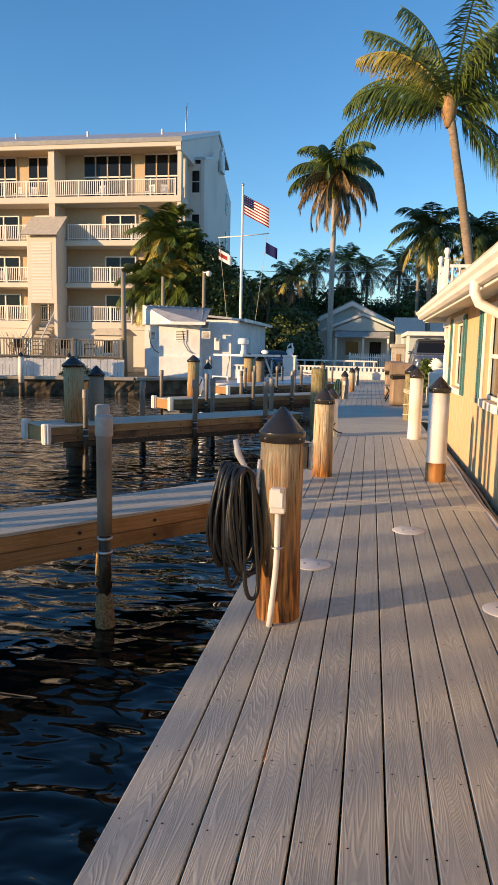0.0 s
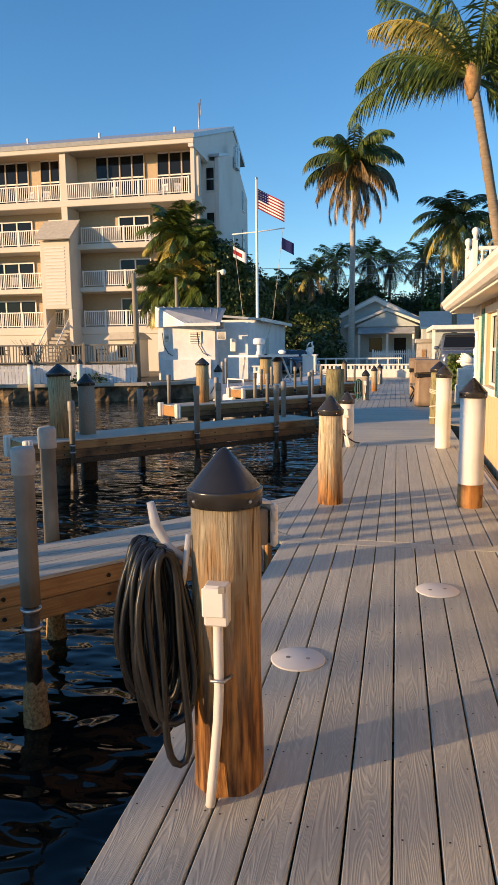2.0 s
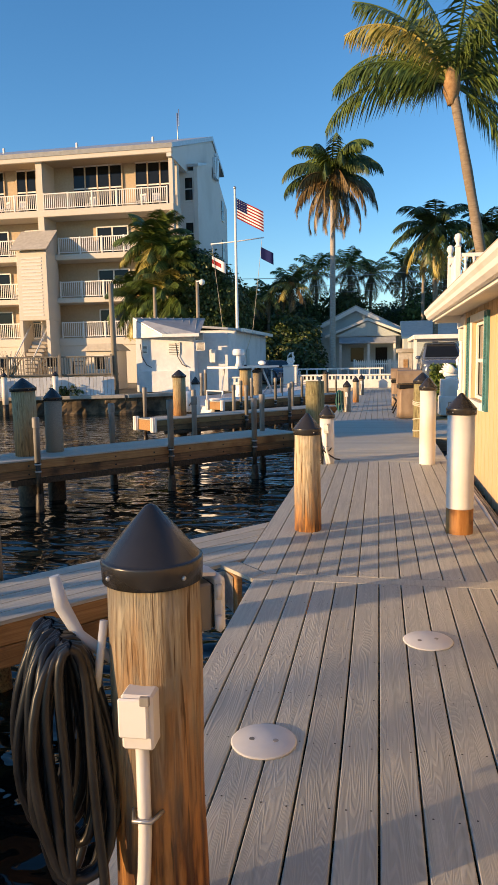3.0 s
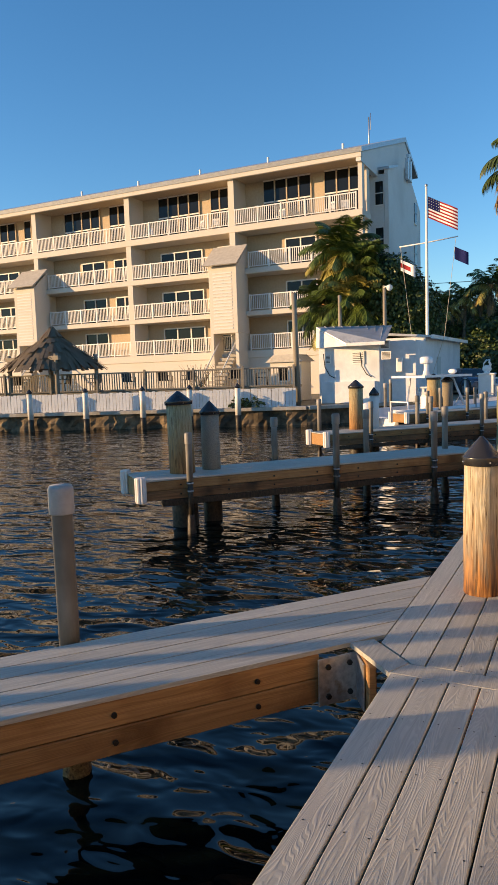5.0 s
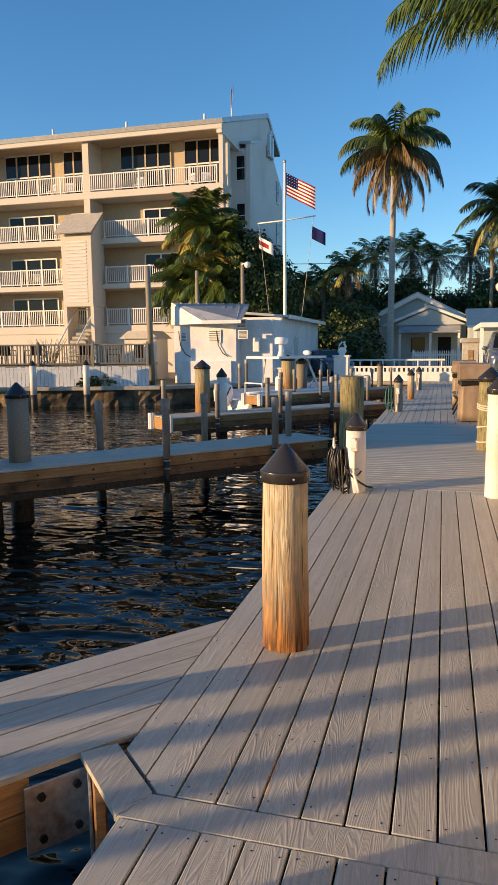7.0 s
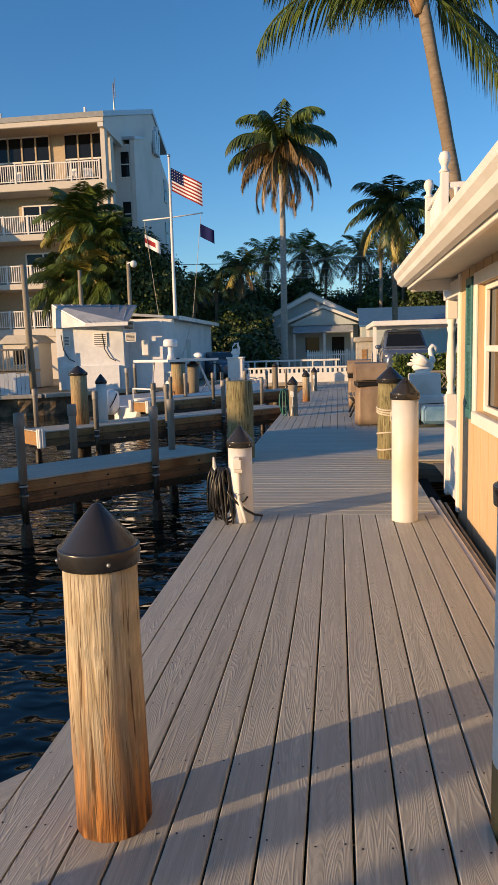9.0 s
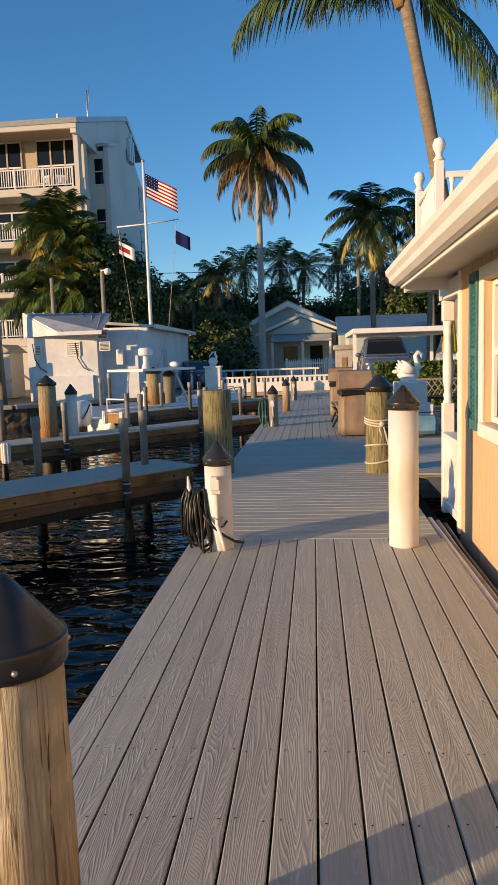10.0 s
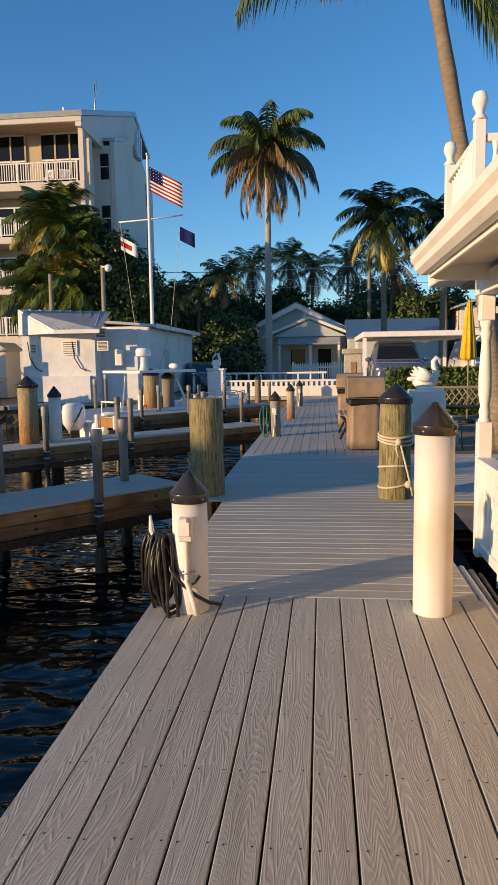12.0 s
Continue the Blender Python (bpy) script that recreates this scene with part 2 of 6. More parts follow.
ROOFMETAL = mat("grey_metal_roof", (0.36, 0.38, 0.4), (0.48, 0.5, 0.52), 0.4, 3.0, bump=0.05, metal=0.3)
BROWNROOF = mat("weathered_beige_roof", (0.42, 0.38, 0.32), (0.54, 0.5, 0.43), 0.5, 4.0, bump=0.05)
BLUEROOF = mat("blue_metal_roof", (0.05, 0.14, 0.26), (0.09, 0.2, 0.34), 0.4, 3.0, bump=0.05)
STONE = mat("seawall_rock", (0.06, 0.045, 0.03), (0.26, 0.19, 0.12), 0.95, 2.2, bump=0.9, stain=(0.03, 0.025, 0.018), stain_scale=0.8)
CONC = mat("concrete", (0.36, 0.33, 0.28), (0.5, 0.46, 0.4), 0.9, 8.0, bump=0.3, stain=(0.3, 0.26, 0.2))
GROUND = mat("sandy_ground", (0.2, 0.16, 0.11), (0.33, 0.28, 0.2), 0.95, 1.5, bump=0.3, stain=(0.12, 0.13, 0.05), stain_scale=0.15)
SHEDPAINT = mat("shed_white_paint", (0.62, 0.64, 0.66), (0.72, 0.73, 0.74), 0.7, 6.0, bump=0.08, stain=(0.55, 0.57, 0.58), stain_scale=0.8)
COTTAGE = mat("pale_green_cottage", (0.42, 0.48, 0.48), (0.5, 0.56, 0.55), 0.7, 10.0, bump=0.1)
THATCH = mat("palm_thatch", (0.06, 0.045, 0.03), (0.22, 0.17, 0.12), 0.95, 30.0, (1, 1, 0.15), 1.0)
COVER = mat("tan_vinyl_cover", (0.24, 0.16, 0.10), (0.36, 0.26, 0.17), 0.5, 4.0, (1, 1, 0.4), 0.5, stain=(0.2, 0.13, 0.08))
LEAF = leaf_mat("palm_leaf", (0.045, 0.08, 0.014), (0.115, 0.16, 0.036))
LEAFDARK = leaf_mat("dark_leaf", (0.03, 0.055, 0.014), (0.075, 0.105, 0.028))
LEAFGOLD = leaf_mat("golden_leaf", (0.22, 0.19, 0.04), (0.4, 0.33, 0.1))
DEADLEAF = leaf_mat("dry_leaf", (0.09, 0.055, 0.02), (0.2, 0.13, 0.05))
TRUNK = mat("palm_trunk", (0.16, 0.12, 0.085), (0.30, 0.24, 0.18), 0.9, 5.0, (1, 1, 4.0), 0.8, stain=(0.2, 0.15, 0.1), stain_scale=2.0)
GREYTRUNK = mat("royal_palm_trunk", (0.28, 0.26, 0.23), (0.42, 0.39, 0.35), 0.85, 5.0, (1, 1, 3.0), 0.4)
CROWNSHAFT = mat("crownshaft", (0.16, 0.2, 0.03), (0.3, 0.32, 0.06), 0.45, 4.0, (1, 1, 0.2))
FIBRE = mat("palm_fibre", (0.24, 0.13, 0.06), (0.42, 0.26, 0.13), 0.9, 12.0, bump=0.9)
GEL = mat("white_gelcoat", (0.74, 0.74, 0.74), (0.8, 0.8, 0.8), 0.2, 3.0, spec=0.6)
RED = mat("flag_red", (0.26, 0.012, 0.016), (0.33, 0.02, 0.025), 0.85, 20.0)
NAVY = mat("flag_navy", (0.01, 0.015, 0.07), (0.02, 0.025, 0.1), 0.9, 20.0, spec=0.05)
CLOTHWHITE = mat("flag_white", (0.7, 0.7, 0.7), (0.8, 0.8, 0.8), 0.8, 20.0)
YELLOW = mat("yellow_canvas", (0.6, 0.33, 0.01), (0.75, 0.45, 0.03), 0.8, 8.0, bump=0.2)
CARBLUE = mat("slate_blue_car_paint", (0.1, 0.13, 0.18), (0.12, 0.155, 0.21), 0.25, 2.0, metal=0.4, coat=0.6)
CARWHITE = mat("white_car_paint", (0.6, 0.6, 0.6), (0.66, 0.66, 0.66), 0.3, 2.0, coat=0.5)
LAMPGLASS = mat("headlamp_lens", (0.5, 0.5, 0.5), (0.7, 0.7, 0.7), 0.1, 8.0, spec=0.8)
SIGNINK = mat("sign_ink", (0.05, 0.05, 0.05), (0.1, 0.1, 0.1), 0.8)
BLUECLOTH = mat("blue_tarp", (0.1, 0.24, 0.36), (0.2, 0.36, 0.5), 0.6, 5.0, bump=0.3)
# Near-black paints the shade under the house; the cottage door shares it.
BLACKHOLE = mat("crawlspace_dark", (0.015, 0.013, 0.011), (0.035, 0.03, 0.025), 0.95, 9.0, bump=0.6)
SOFFIT = mat("soffit_white", (0.66, 0.6, 0.5), (0.72, 0.66, 0.56), 0.6, 6.0, bump=0.05)
WATER = water_mat()


# ---- building blocks ----
def box(bm, x0, x1, y0, y1, z0, z1, bevel=0.0):
    vs = [bm.verts.new((x, y, z)) for x in (x0, x1) for y in (y0, y1) for z in (z0, z1)]
    fs = [bm.faces.new([vs[i] for i in f]) for f in ((0, 1, 3, 2), (4, 6, 7, 5), (0, 4, 5, 1), (2, 3, 7, 6), (0, 2, 6, 4), (1, 5, 7, 3))]
    if bevel:
        es = list({e for f in fs for e in f.edges})
        bmesh.ops.bevel(bm, geom=es, offset=bevel, segments=1, affect="EDGES")
    return bm


def ring(bm, c, r, seg, u=(1, 0, 0), v=(0, 1, 0), wob=0.0):
    c, u, v = Vector(c), Vector(u), Vector(v)
    out = []
    for i in range(seg):
        a = 2 * math.pi * i / seg
        k = r * (1 + wob * noise.noise(c * 3 + u * math.cos(a) * 2 + v * math.sin(a) * 2))
        out.append(bm.verts.new(c + u * (k * math.cos(a)) + v * (k * math.sin(a))))
    return out


def skin(bm, rings, caps=True, smooth=True):
    for a, b in zip(rings, rings[1:]):
        k = len(a)
        for i in range(k):
            f = bm.faces.new((a[i], a[(i + 1) % k], b[(i + 1) % k], b[i]))
            f.smooth = smooth
    if caps:
        bm.faces.new(list(reversed(rings[0])))
        bm.faces.new(rings[-1])


def lathe(bm, profile, seg=20, c=(0, 0), wob=0.0, smooth=True):
    """profile: (radius, z) pairs from bottom to top round the point c."""
    skin(bm, [ring(bm, (c[0], c[1], z), max(r, 0.001), seg, wob=wob) for r, z in profile], smooth=smooth)
    return bm


def tube(bm, pts, r, seg=8, caps=True):
    pts = [Vector(p) for p in pts]
    rs, u = [], None
    for i, p in enumerate(pts):
        d = (pts[min(i + 1, len(pts) - 1)] - pts[max(i - 1, 0)]).normalized()
        if u is None:
            u = d.cross(Vector((0, 0, 1)) if abs(d.z) < 0.9 else Vector((1, 0, 0)))
        u = (u - d * u.dot(d)).normalized()
        rad = r[i] if isinstance(r, (list, tuple)) else r
        rs.append(ring(bm, p, rad, seg, u, u.cross(d)))
    skin(bm, rs, caps)
    return bm


def ball(bm, c, r, seg=12, squash=(1, 1, 1)):
    g = bmesh.ops.create_uvsphere(bm, u_segments=seg, v_segments=max(6, seg // 2), radius=r)
    for v in g["verts"]:
        v.co = Vector((v.co.x * squash[0], v.co.y * squash[1], v.co.z * squash[2])) + Vector(c)
    for v in g["verts"]:
        for f in v.link_faces:
            f.smooth = True
    return bm


def prism(bm, outline, axis, a, b):
    """An outline of pairs drawn out along axis from a to b."""
    def at(p, w):
        return {"x": (w, *p), "y": (p[0], w, p[1]), "z": (*p, w)}[axis]
    lo, hi = [bm.verts.new(at(p, a)) for p in outline], [bm.verts.new(at(p, b)) for p in outline]
    n = len(outline)
    for i in range(n):
        bm.faces.new((lo[i], lo[(i + 1) % n], hi[(i + 1) % n], hi[i]))
    bm.faces.new(list(reversed(lo)))
    bm.faces.new(hi)
    bmesh.ops.recalc_face_normals(bm, faces=bm.faces)
    return bm


def B():
    return bmesh.new()


def thing(name, label, category, m=None, group="", kind=""):
    return tagged(place(new(name), m), label, category, group, kind)


def place(ob, m):
    if m is not None:
        ob.matrix_basis = m
    return ob


def part(name, bm, material, parent=None, label="", m=None):
    me = bpy.data.meshes.new(name)
    bmesh.ops.recalc_face_normals(bm, faces=bm.faces)
    bm.to_mesh(me)
    bm.free()
    me.materials.append(material)
    ob = new(name, me)
    if parent:
        ob.parent = parent
    if m is not None:
        ob.matrix_basis = m
    if label:
        ob["label"] = label
    return ob


def share(ob, parent, m):
    """Another piece on the same mesh."""
    o = new(ob.name.split(".")[0], ob.data)
    o.parent = parent
    o.matrix_basis = m
    return o


# ---- ground, water, sea wall ----
WATER_Z = -0.85
bm = B()
vs = [bm.verts.new((*p, -0.05)) for p in ((1.75, -300), (1.75, 38.35), (-4.4, 38.35), (-8.5, 35.9), (-11.2, 33.4), (-63.5, 16.4), (-300, -226), (-3000, -226), (-3000, 3000), (3000, 3000), (3000, -300))]
bm.faces.new(vs)
tagged(part("ground", bm, GROUND), "sandy ground reaching back from the canal", "ground", kind="structure")
bm = B()
bm.faces.new([bm.verts.new(p) for p in ((-400, -300, WATER_Z), (8, -300, WATER_Z), (8, 45, WATER_Z), (-400, 45, WATER_Z))])
tagged(part("water", bm, WATER), "dark rippled canal water", "water", kind="structure")

seawall = thing("sea_wall", "rough dark rock sea wall with a concrete cap", "sea wall", kind="structure")
SHORE = [(-63.5, 16.4), (-11.2, 33.4), (-8.5, 35.9), (-4.4, 38.3), (-0.9, 38.3)]
for i, (p, q) in enumerate(zip(SHORE, SHORE[1:])):
    p, q = Vector((*p, 0)), Vector((*q, 0))
    d = (q - p).normalized()
    out = Vector((d.y, -d.x, 0))
    n = max(4, int((q - p).length / 0.22))
    bm = B()
    grid = []
    for a in range(n + 1):
        row = []
        for b in range(8):
            c = p + (q - p) * (a / n) + Vector((0, 0, -1.5 + 1.36 * b / 7))
            c += out * (0.12 + 0.22 * noise.noise(c * 1.9) + 0.1 * noise.noise(c * 5.3))
            row.append(bm.verts.new(c))
        grid.append(row)
    for a in range(n):
        for b in range(7):
            bm.faces.new((grid[a][b], grid[a + 1][b], grid[a + 1][b + 1], grid[a][b + 1]))
    part("rock_face", bm, STONE, seawall)
    m = Matrix.Translation(p) @ Matrix.Rotation(math.atan2(d.y, d.x), 4, "Z")
    part("wall_cap", box(B(), 0, (q - p).length, -0.32, 0.5, -0.16, 0.0, 0.02), CONC, seawall, m=m)


# ---- the dock ----
def boards(deck, name, origin, angle, n, length, width=0.141, gap=0.008, cut=None, first=0.0, z=0.0, material=None):
    """n boards side by side towards local +x, each running along local y."""
    for i in range(n):
        x = first + i * (width + gap) + gap / 2
        lo, hi = cut(x + width / 2) if cut else (0.0, length)
        key = (round(width, 3), round(hi - lo, 3), str(material))
        if key not in BOARD:
            BOARD[key] = part(name, box(B(), 0, width, 0, hi - lo, -0.025, 0, 0.004), material or DECK, deck)
            ob = BOARD[key]
        else:
            ob = share(BOARD[key], deck, Matrix())
        ob.matrix_basis = pose(*origin, 0, 0, angle) @ Matrix.Translation((x, lo, z))


def screws(deck, origin, angle, n, y0, y1, step=0.41, width=0.149):
    bm = B()
    y = y0
    while y < y1:
        for i in range(n):
            for dx in (0.028, 0.12):
                c = pose(*origin, 0, 0, angle) @ Vector((i * width + dx + random.uniform(-0.004, 0.004), y + random.uniform(-0.012, 0.012), 0.0012))
                bm.faces.new(ring(bm, c, 0.0042, 6))
        y += step
    o = part("screw_heads", bm, DARKMETAL, deck)
    o["kind"] = "stuff"


def fascia(deck, name, p, q, z0, z1, t=0.045, material=None):
    p, q = Vector((*p, 0)), Vector((*q, 0))
    d = q - p
    key = ("fascia", round(d.length, 2), z0, z1)
    m = Matrix.Translation(p) @ Matrix.Rotation(math.atan2(d.y, d.x) - math.pi / 2, 4, "Z")
    return part(name, box(B(), -t / 2, t / 2, 0, d.length, z0, z1, 0.006), material or LUMBER, deck, m=m)


BOARD = {}
XL1, XL2, XR, YS, YE = -0.521, -0.673, 1.385, 7.36, 13.17
deck = thing("dock_deck", "grey-brown composite plank dock over the canal", "dock", kind="structure")
boards(deck, "plank", (XL1, 0, 0), 0, 13, 9.4, first=-0.003, cut=lambda x: (-2.0, YS - 0.003))
boards(deck, "plank", (XL2 + 2 * 0.149, 0, 0), 0, 12, 9.4, cut=lambda x: (YS + 0.149, YE - 0.003))
for i in range(2):
    x0, x1 = XL2 + i * 0.149 + 0.004, XL2 + i * 0.149 + 0.145
    foot = [(x0, 7.067 - x0), (x1, 7.067 - x1)] if 7.067 - x1 > YS + 0.149 else [(x0, 7.067 - x0), (7.067 - YS - 0.149, YS + 0.149), (x1, YS + 0.149)]
    part("mitred_plank", prism(B(), foot + [(x1, YE - 0.003), (x0, YE - 0.003)], "z", -0.025, 0), DECK, deck)
part("cross_plank", box(B(), XL1 - 0.02, XR + 0.04, YS, YS + 0.143, -0.025, 0.0, 0.004), DECK, deck)
# short slanted board that closes the angle by the finger pier
bm = B()
prism(bm, [(-0.83, 7.66), (-0.53, 7.36), (-0.46, 7.505), (-0.72, 7.76)], "z", -0.025, 0.003)
part("corner_plank", bm, DECK, deck)
screws(deck, (XL1, 0, 0), 0, 13, -1.7, YS)
screws(deck, (XL2, 0, 0), 0, 14, YS + 0.2, YE)
# cross-laid part, then the wide landing and the far run
boards(deck, "plank", (XL2, YE, 0), -90, 21, 2.06, first=-3.13 - 0.003)
boards(deck, "plank", (-0.86, 16.3, 0), -90, 25, 4.6, first=-3.72)
boards(deck, "plank", (-0.86, 20.02, 0), 0, 15, 18.3, cut=lambda x: (0, 9.0))
boards(deck, "plank", (-0.86, 20.02, 0), 0, 15, 18.3, cut=lambda x: (9.006, 18.2))
screws(deck, (-0.86, 20.02, 0), 0, 15, 0.2, 9, 0.6)
fascia(deck, "rim_joist", (XL1 + 0.03, -2), (XL1 + 0.03, YS), -0.32, -0.03)
fascia(deck, "rim_joist", (XL2 + 0.03, 8.9), (XL2 + 0.03, 16.3), -0.32, -0.03)
fascia(deck, "rim_joist", (-0.83, 16.3), (-0.83, 38.2), -0.32, -0.03)
fascia(deck, "rim_joist", (XR - 0.03, -2), (XR - 0.03, 16.3), -0.32, -0.03)
fascia(deck, "rim_joist", (XR, 16.33), (3.7, 16.33), -0.32, -0.03, material=OLDWOOD)
for k in range(24):
    y = -1.5 + k * 1.65
    lo = XL1 if y < YS else XL2 if y < 16.3 else -0.83
    if k < 5:
        lo = XL1
    part("joist", box(B(), lo + 0.06, XR - 0.06, y, y + 0.045, -0.3, -0.03), OLDWOOD, deck)

# round white access covers
cover = thing("access_cover", "round white plastic access cover let into the dock", "deck cover", pose(-0.1, 5.25, 0), "access covers")
bm = lathe(B(), [(0.135, 0.0), (0.137, 0.004), (0.13, 0.009), (0.001, 0.010)], 28)
part("lid", bm, PVC, cover)
for dx in (-0.05, 0.05):
    part("finger_hole", lathe(B(), [(0.012, 0.0095), (0.012, 0.0115)], 8, (dx, 0.02 * dx)), GREYPIPE, cover)
copy_thing(cover, pose(0.638, 6.4, 0, 0, 0, 20))
copy_thing(cover, pose(1.12, 4.62, 0, 0, 0, -30))


# ---- finger piers ----
def finger(label, near_end, angle, length, width, n, bumpers=True, root=None):
    """A pier whose near edge starts at near_end and runs at angle; local y along, local x across towards the near side."""
    f = thing("finger_pier", label, "pier", pose(*near_end, 0, 0, 0, angle - 90), "finger piers", "structure")
    w = (width - 0.011 * (n - 1)) / n
    for i in range(n):
        u0 = -width + i * (w + 0.011)
        if root is None:
            bm = box(B(), u0, u0 + w, 0, length, -0.025, 0, 0.004)
        else:  # ends cut along the dock's edge at x = root
            th = radians(angle - 90)
            v0, v1 = [(root - near_end[0] - u * math.cos(th)) / -math.sin(th) for u in (u0, u0 + w)]
            bm = prism(B(), [(u0, 0), (u0 + w, 0), (u0 + w, v1), (u0, v0)], "z", -0.025, 0)
        part("plank", bm, DECK, f)
    for x in (-width + 0.03, -0.03):
        for z0, z1 in ((-0.165, -0.03), (-0.31, -0.17)):
            part("beam", box(B(), x - 0.025, x + 0.025, 0.02, length - 0.1, z0, z1, 0.006), LUMBER if z1 > -0.1 or not bumpers else DAMPLUMBER, f)
        if bumpers:
            part("ledger", box(B(), x - 0.02, x + 0.02, 0.3, length - 0.2, -0.42, -0.32, 0.006), WETPILE, f)
    part("end_beam", box(B(), -width + 0.06, -0.06, 0.0, 0.05, -0.31, -0.03, 0.006), LUMBER, f)
    bolts = B()
    y = 0.6
    while y < length - 0.3:
        for z in (-0.1, -0.24):
            bm2 = ring(bolts, (0.0, y, z), 0.016, 8, (0, 1, 0), (0, 0, 1))
            bm3 = ring(bolts, (0.012, y, z), 0.014, 8, (0, 1, 0), (0, 0, 1))
            skin(bolts, [bm2, bm3])
        y += 0.78
    part("bolt_heads", bolts, DARKMETAL, f)
    if bumpers:
        for x in (-0.02, -width + 0.02):
            b = B()
            prof = [(math.cos(a) * 0.075 * (1 + 0.08 * math.cos(a * 9)), math.sin(a) * 0.07 * (1 + 0.08 * math.cos(a * 9))) for a in (2 * math.pi * k / 24 for k in range(24))]
            rs = []
            for z, s in ((-0.33, 0.9), (-0.3, 1.0), (0.03, 1.0), (0.055, 0.85)):
                rs.append([b.verts.new((x + s * u * 1.1, -0.02 + s * v * 1.2, z)) for u, v in prof])
            skin(b, rs, smooth=False)
            part("dock_bumper", b, PVC, f, "white ribbed vinyl bumper")
    return f


finger("grey plank finger pier joining the dock at an angle", (-5.02, 2.5), 51, 6.55, 0.78, 5, False, XL2 - 0.004)
finger("grey plank finger pier with white corner bumpers", (-5.62, 12.48), 48.5, 6.5, 1.05, 6)
finger("plank finger pier farther along the dock", (-5.45, 20.15), 49, 7.0, 0.95, 5)
finger("plank finger pier near the moored boat", (-5.25, 27.6), 53, 7.0, 0.9, 5)
# bracket plate where the first finger meets the dock
br = thing("angle_bracket", "galvanised steel angle bracket bolted to the pier beam", "bracket", pose(-0.80, 7.67, -0.17, 0, 0, 51 - 90))
part("plate", box(B(), 0.01, 0.02, -0.26, 0.0, -0.14, 0.13, 0.002), STEEL, br)
part("plate", box(B(), 0.02, 0.2, -0.01, 0.0, -0.14, 0.13, 0.002), STEEL, br, m=pose(0, 0, 0, 0, 0, -20))
for y, z in ((-0.2, 0.08), (-0.06, 0.08), (-0.2, -0.09), (-0.06, -0.09)):
    bm = B()
    skin(bm, [ring(bm, (0.02, y, z), 0.017, 6, (0, 1, 0), (0, 0, 1)), ring(bm, (0.034, y, z), 0.016, 6, (0, 1, 0), (0, 0, 1))])
    part("bolt", bm, DARKMETAL, br)
part("beam_end", box(B(), -0.03, 0.26, 0.005, 0.05, -0.16, 0.14, 0.006), LUMBER, br, m=pose(0, 0, 0, 0, 0, -20))


# ---- piles and posts ----
def cone_cap(parent, r, z, h=0.135, brim=0.06, label=""):
    cap = part("cap", lathe(B(), [(r * 1.0, z), (r * 1.10, z + 0.002), (r * 1.12, z + brim * 0.9), (r * 1.115, z + brim * 0.99), (r * 1.10, z + brim), (r * 1.065, z + brim + 0.001), (r * 1.04, z + brim + 0.005), (r * 0.55, z + brim + h * 0.55), (r * 0.12, z + brim + h * 0.97), (0.004, z + brim + h)], 28), CAP, parent, label)
    for k in range(4):
        a = k * 1.57 + 0.9
        b = B()
        ball(b, (math.cos(a) * r * 1.125, math.sin(a) * r * 1.125, z + brim * 0.45), 0.0065, 6)
        part("screw", b, STEEL, cap)
    return cap


def wood_post(label, x, y, r, top, foot=0.3, material=None, rot=0.0, cap=True, brim=0.06, h=0.135, low=-1.6):
    p = thing("dock_post", label, "post", pose(x, y, 0, 0, 0, rot), "dock posts")
    zc = top - brim - h if cap else top
    n = 10
    prof = [(r * 1.06, low), (r * 1.06, -0.03)] + [(r * (1.06 - 0.06 * k / n), zc * k / n) for k in range(n)] + [(r, zc + 0.01)]
    part("timber", lathe(B(), prof, 32, wob=0.05), material or (POST_A if foot > 0.3 else POST_B), p)
    if cap:
        cone_cap(p, r, zc, h, brim)
    return p


def sleeve_post(label, x, y, r, top, foot=0.0, rot=0.0):
    p = thing("dock_post", label, "post", pose(x, y, 0, 0, 0, rot), "dock posts")
    zc = top - 0.06 - 0.13
    part("sleeve", lathe(B(), [(r, foot), (r, foot + 0.01), (r * 1.002, zc * 0.5), (r, zc + 0.01)], 32), PVC, p)
    if foot > 0:
        part("stained_foot", lathe(B(), [(r * 0.98, -1.6), (r * 1.0, 0), (r * 1.0, foot)], 26, wob=0.04), PILEBASE, p)
    else:
        part("pile_below", lathe(B(), [(r * 0.95, -1.6), (r * 0.95, 0)], 20), WETPILE, p)
    cone_cap(p, r, zc, 0.13, 0.06)
    return p


def hose_coil(label, m, rx, rz, loops, r, material, spread=0.13, seed=1):
    """Loops of hose hanging from a hook; local x across the coil, z down from the hook."""
    rng = random.Random(seed)
    h = thing("hose_coil", label, "hose", m)
    for k in range(loops):
        ax, az = rx * (0.35 + 0.7 * ((k * 7) % loops) / loops), rz * (rng.uniform(0.8, 1.02) if k % 9 else 1.14)
        off = spread * (k / max(1, loops - 1) - 0.5)
        tw = rng.uniform(-0.45, 0.45)
        pts = []
        for i in range(29):
            a = 2 * math.pi * i / 28
            s = math.sin(a)
            x = ax * math.copysign(abs(s) ** 0.8, s) * (1 - 0.12 * math.cos(a))
            pts.append((x * math.cos(tw) + 0.008 * math.sin(3 * a + k), off * (0.55 + 0.45 * (1 - math.cos(a)) / 2) * 1.4 + x * math.sin(tw), -az * (1 - math.cos(a)) / 2 * 2 * 0.5 * 2 / 2 - 0.01))
        part("loop", tube(B(), pts, r, 8, False), material, h)
    return h


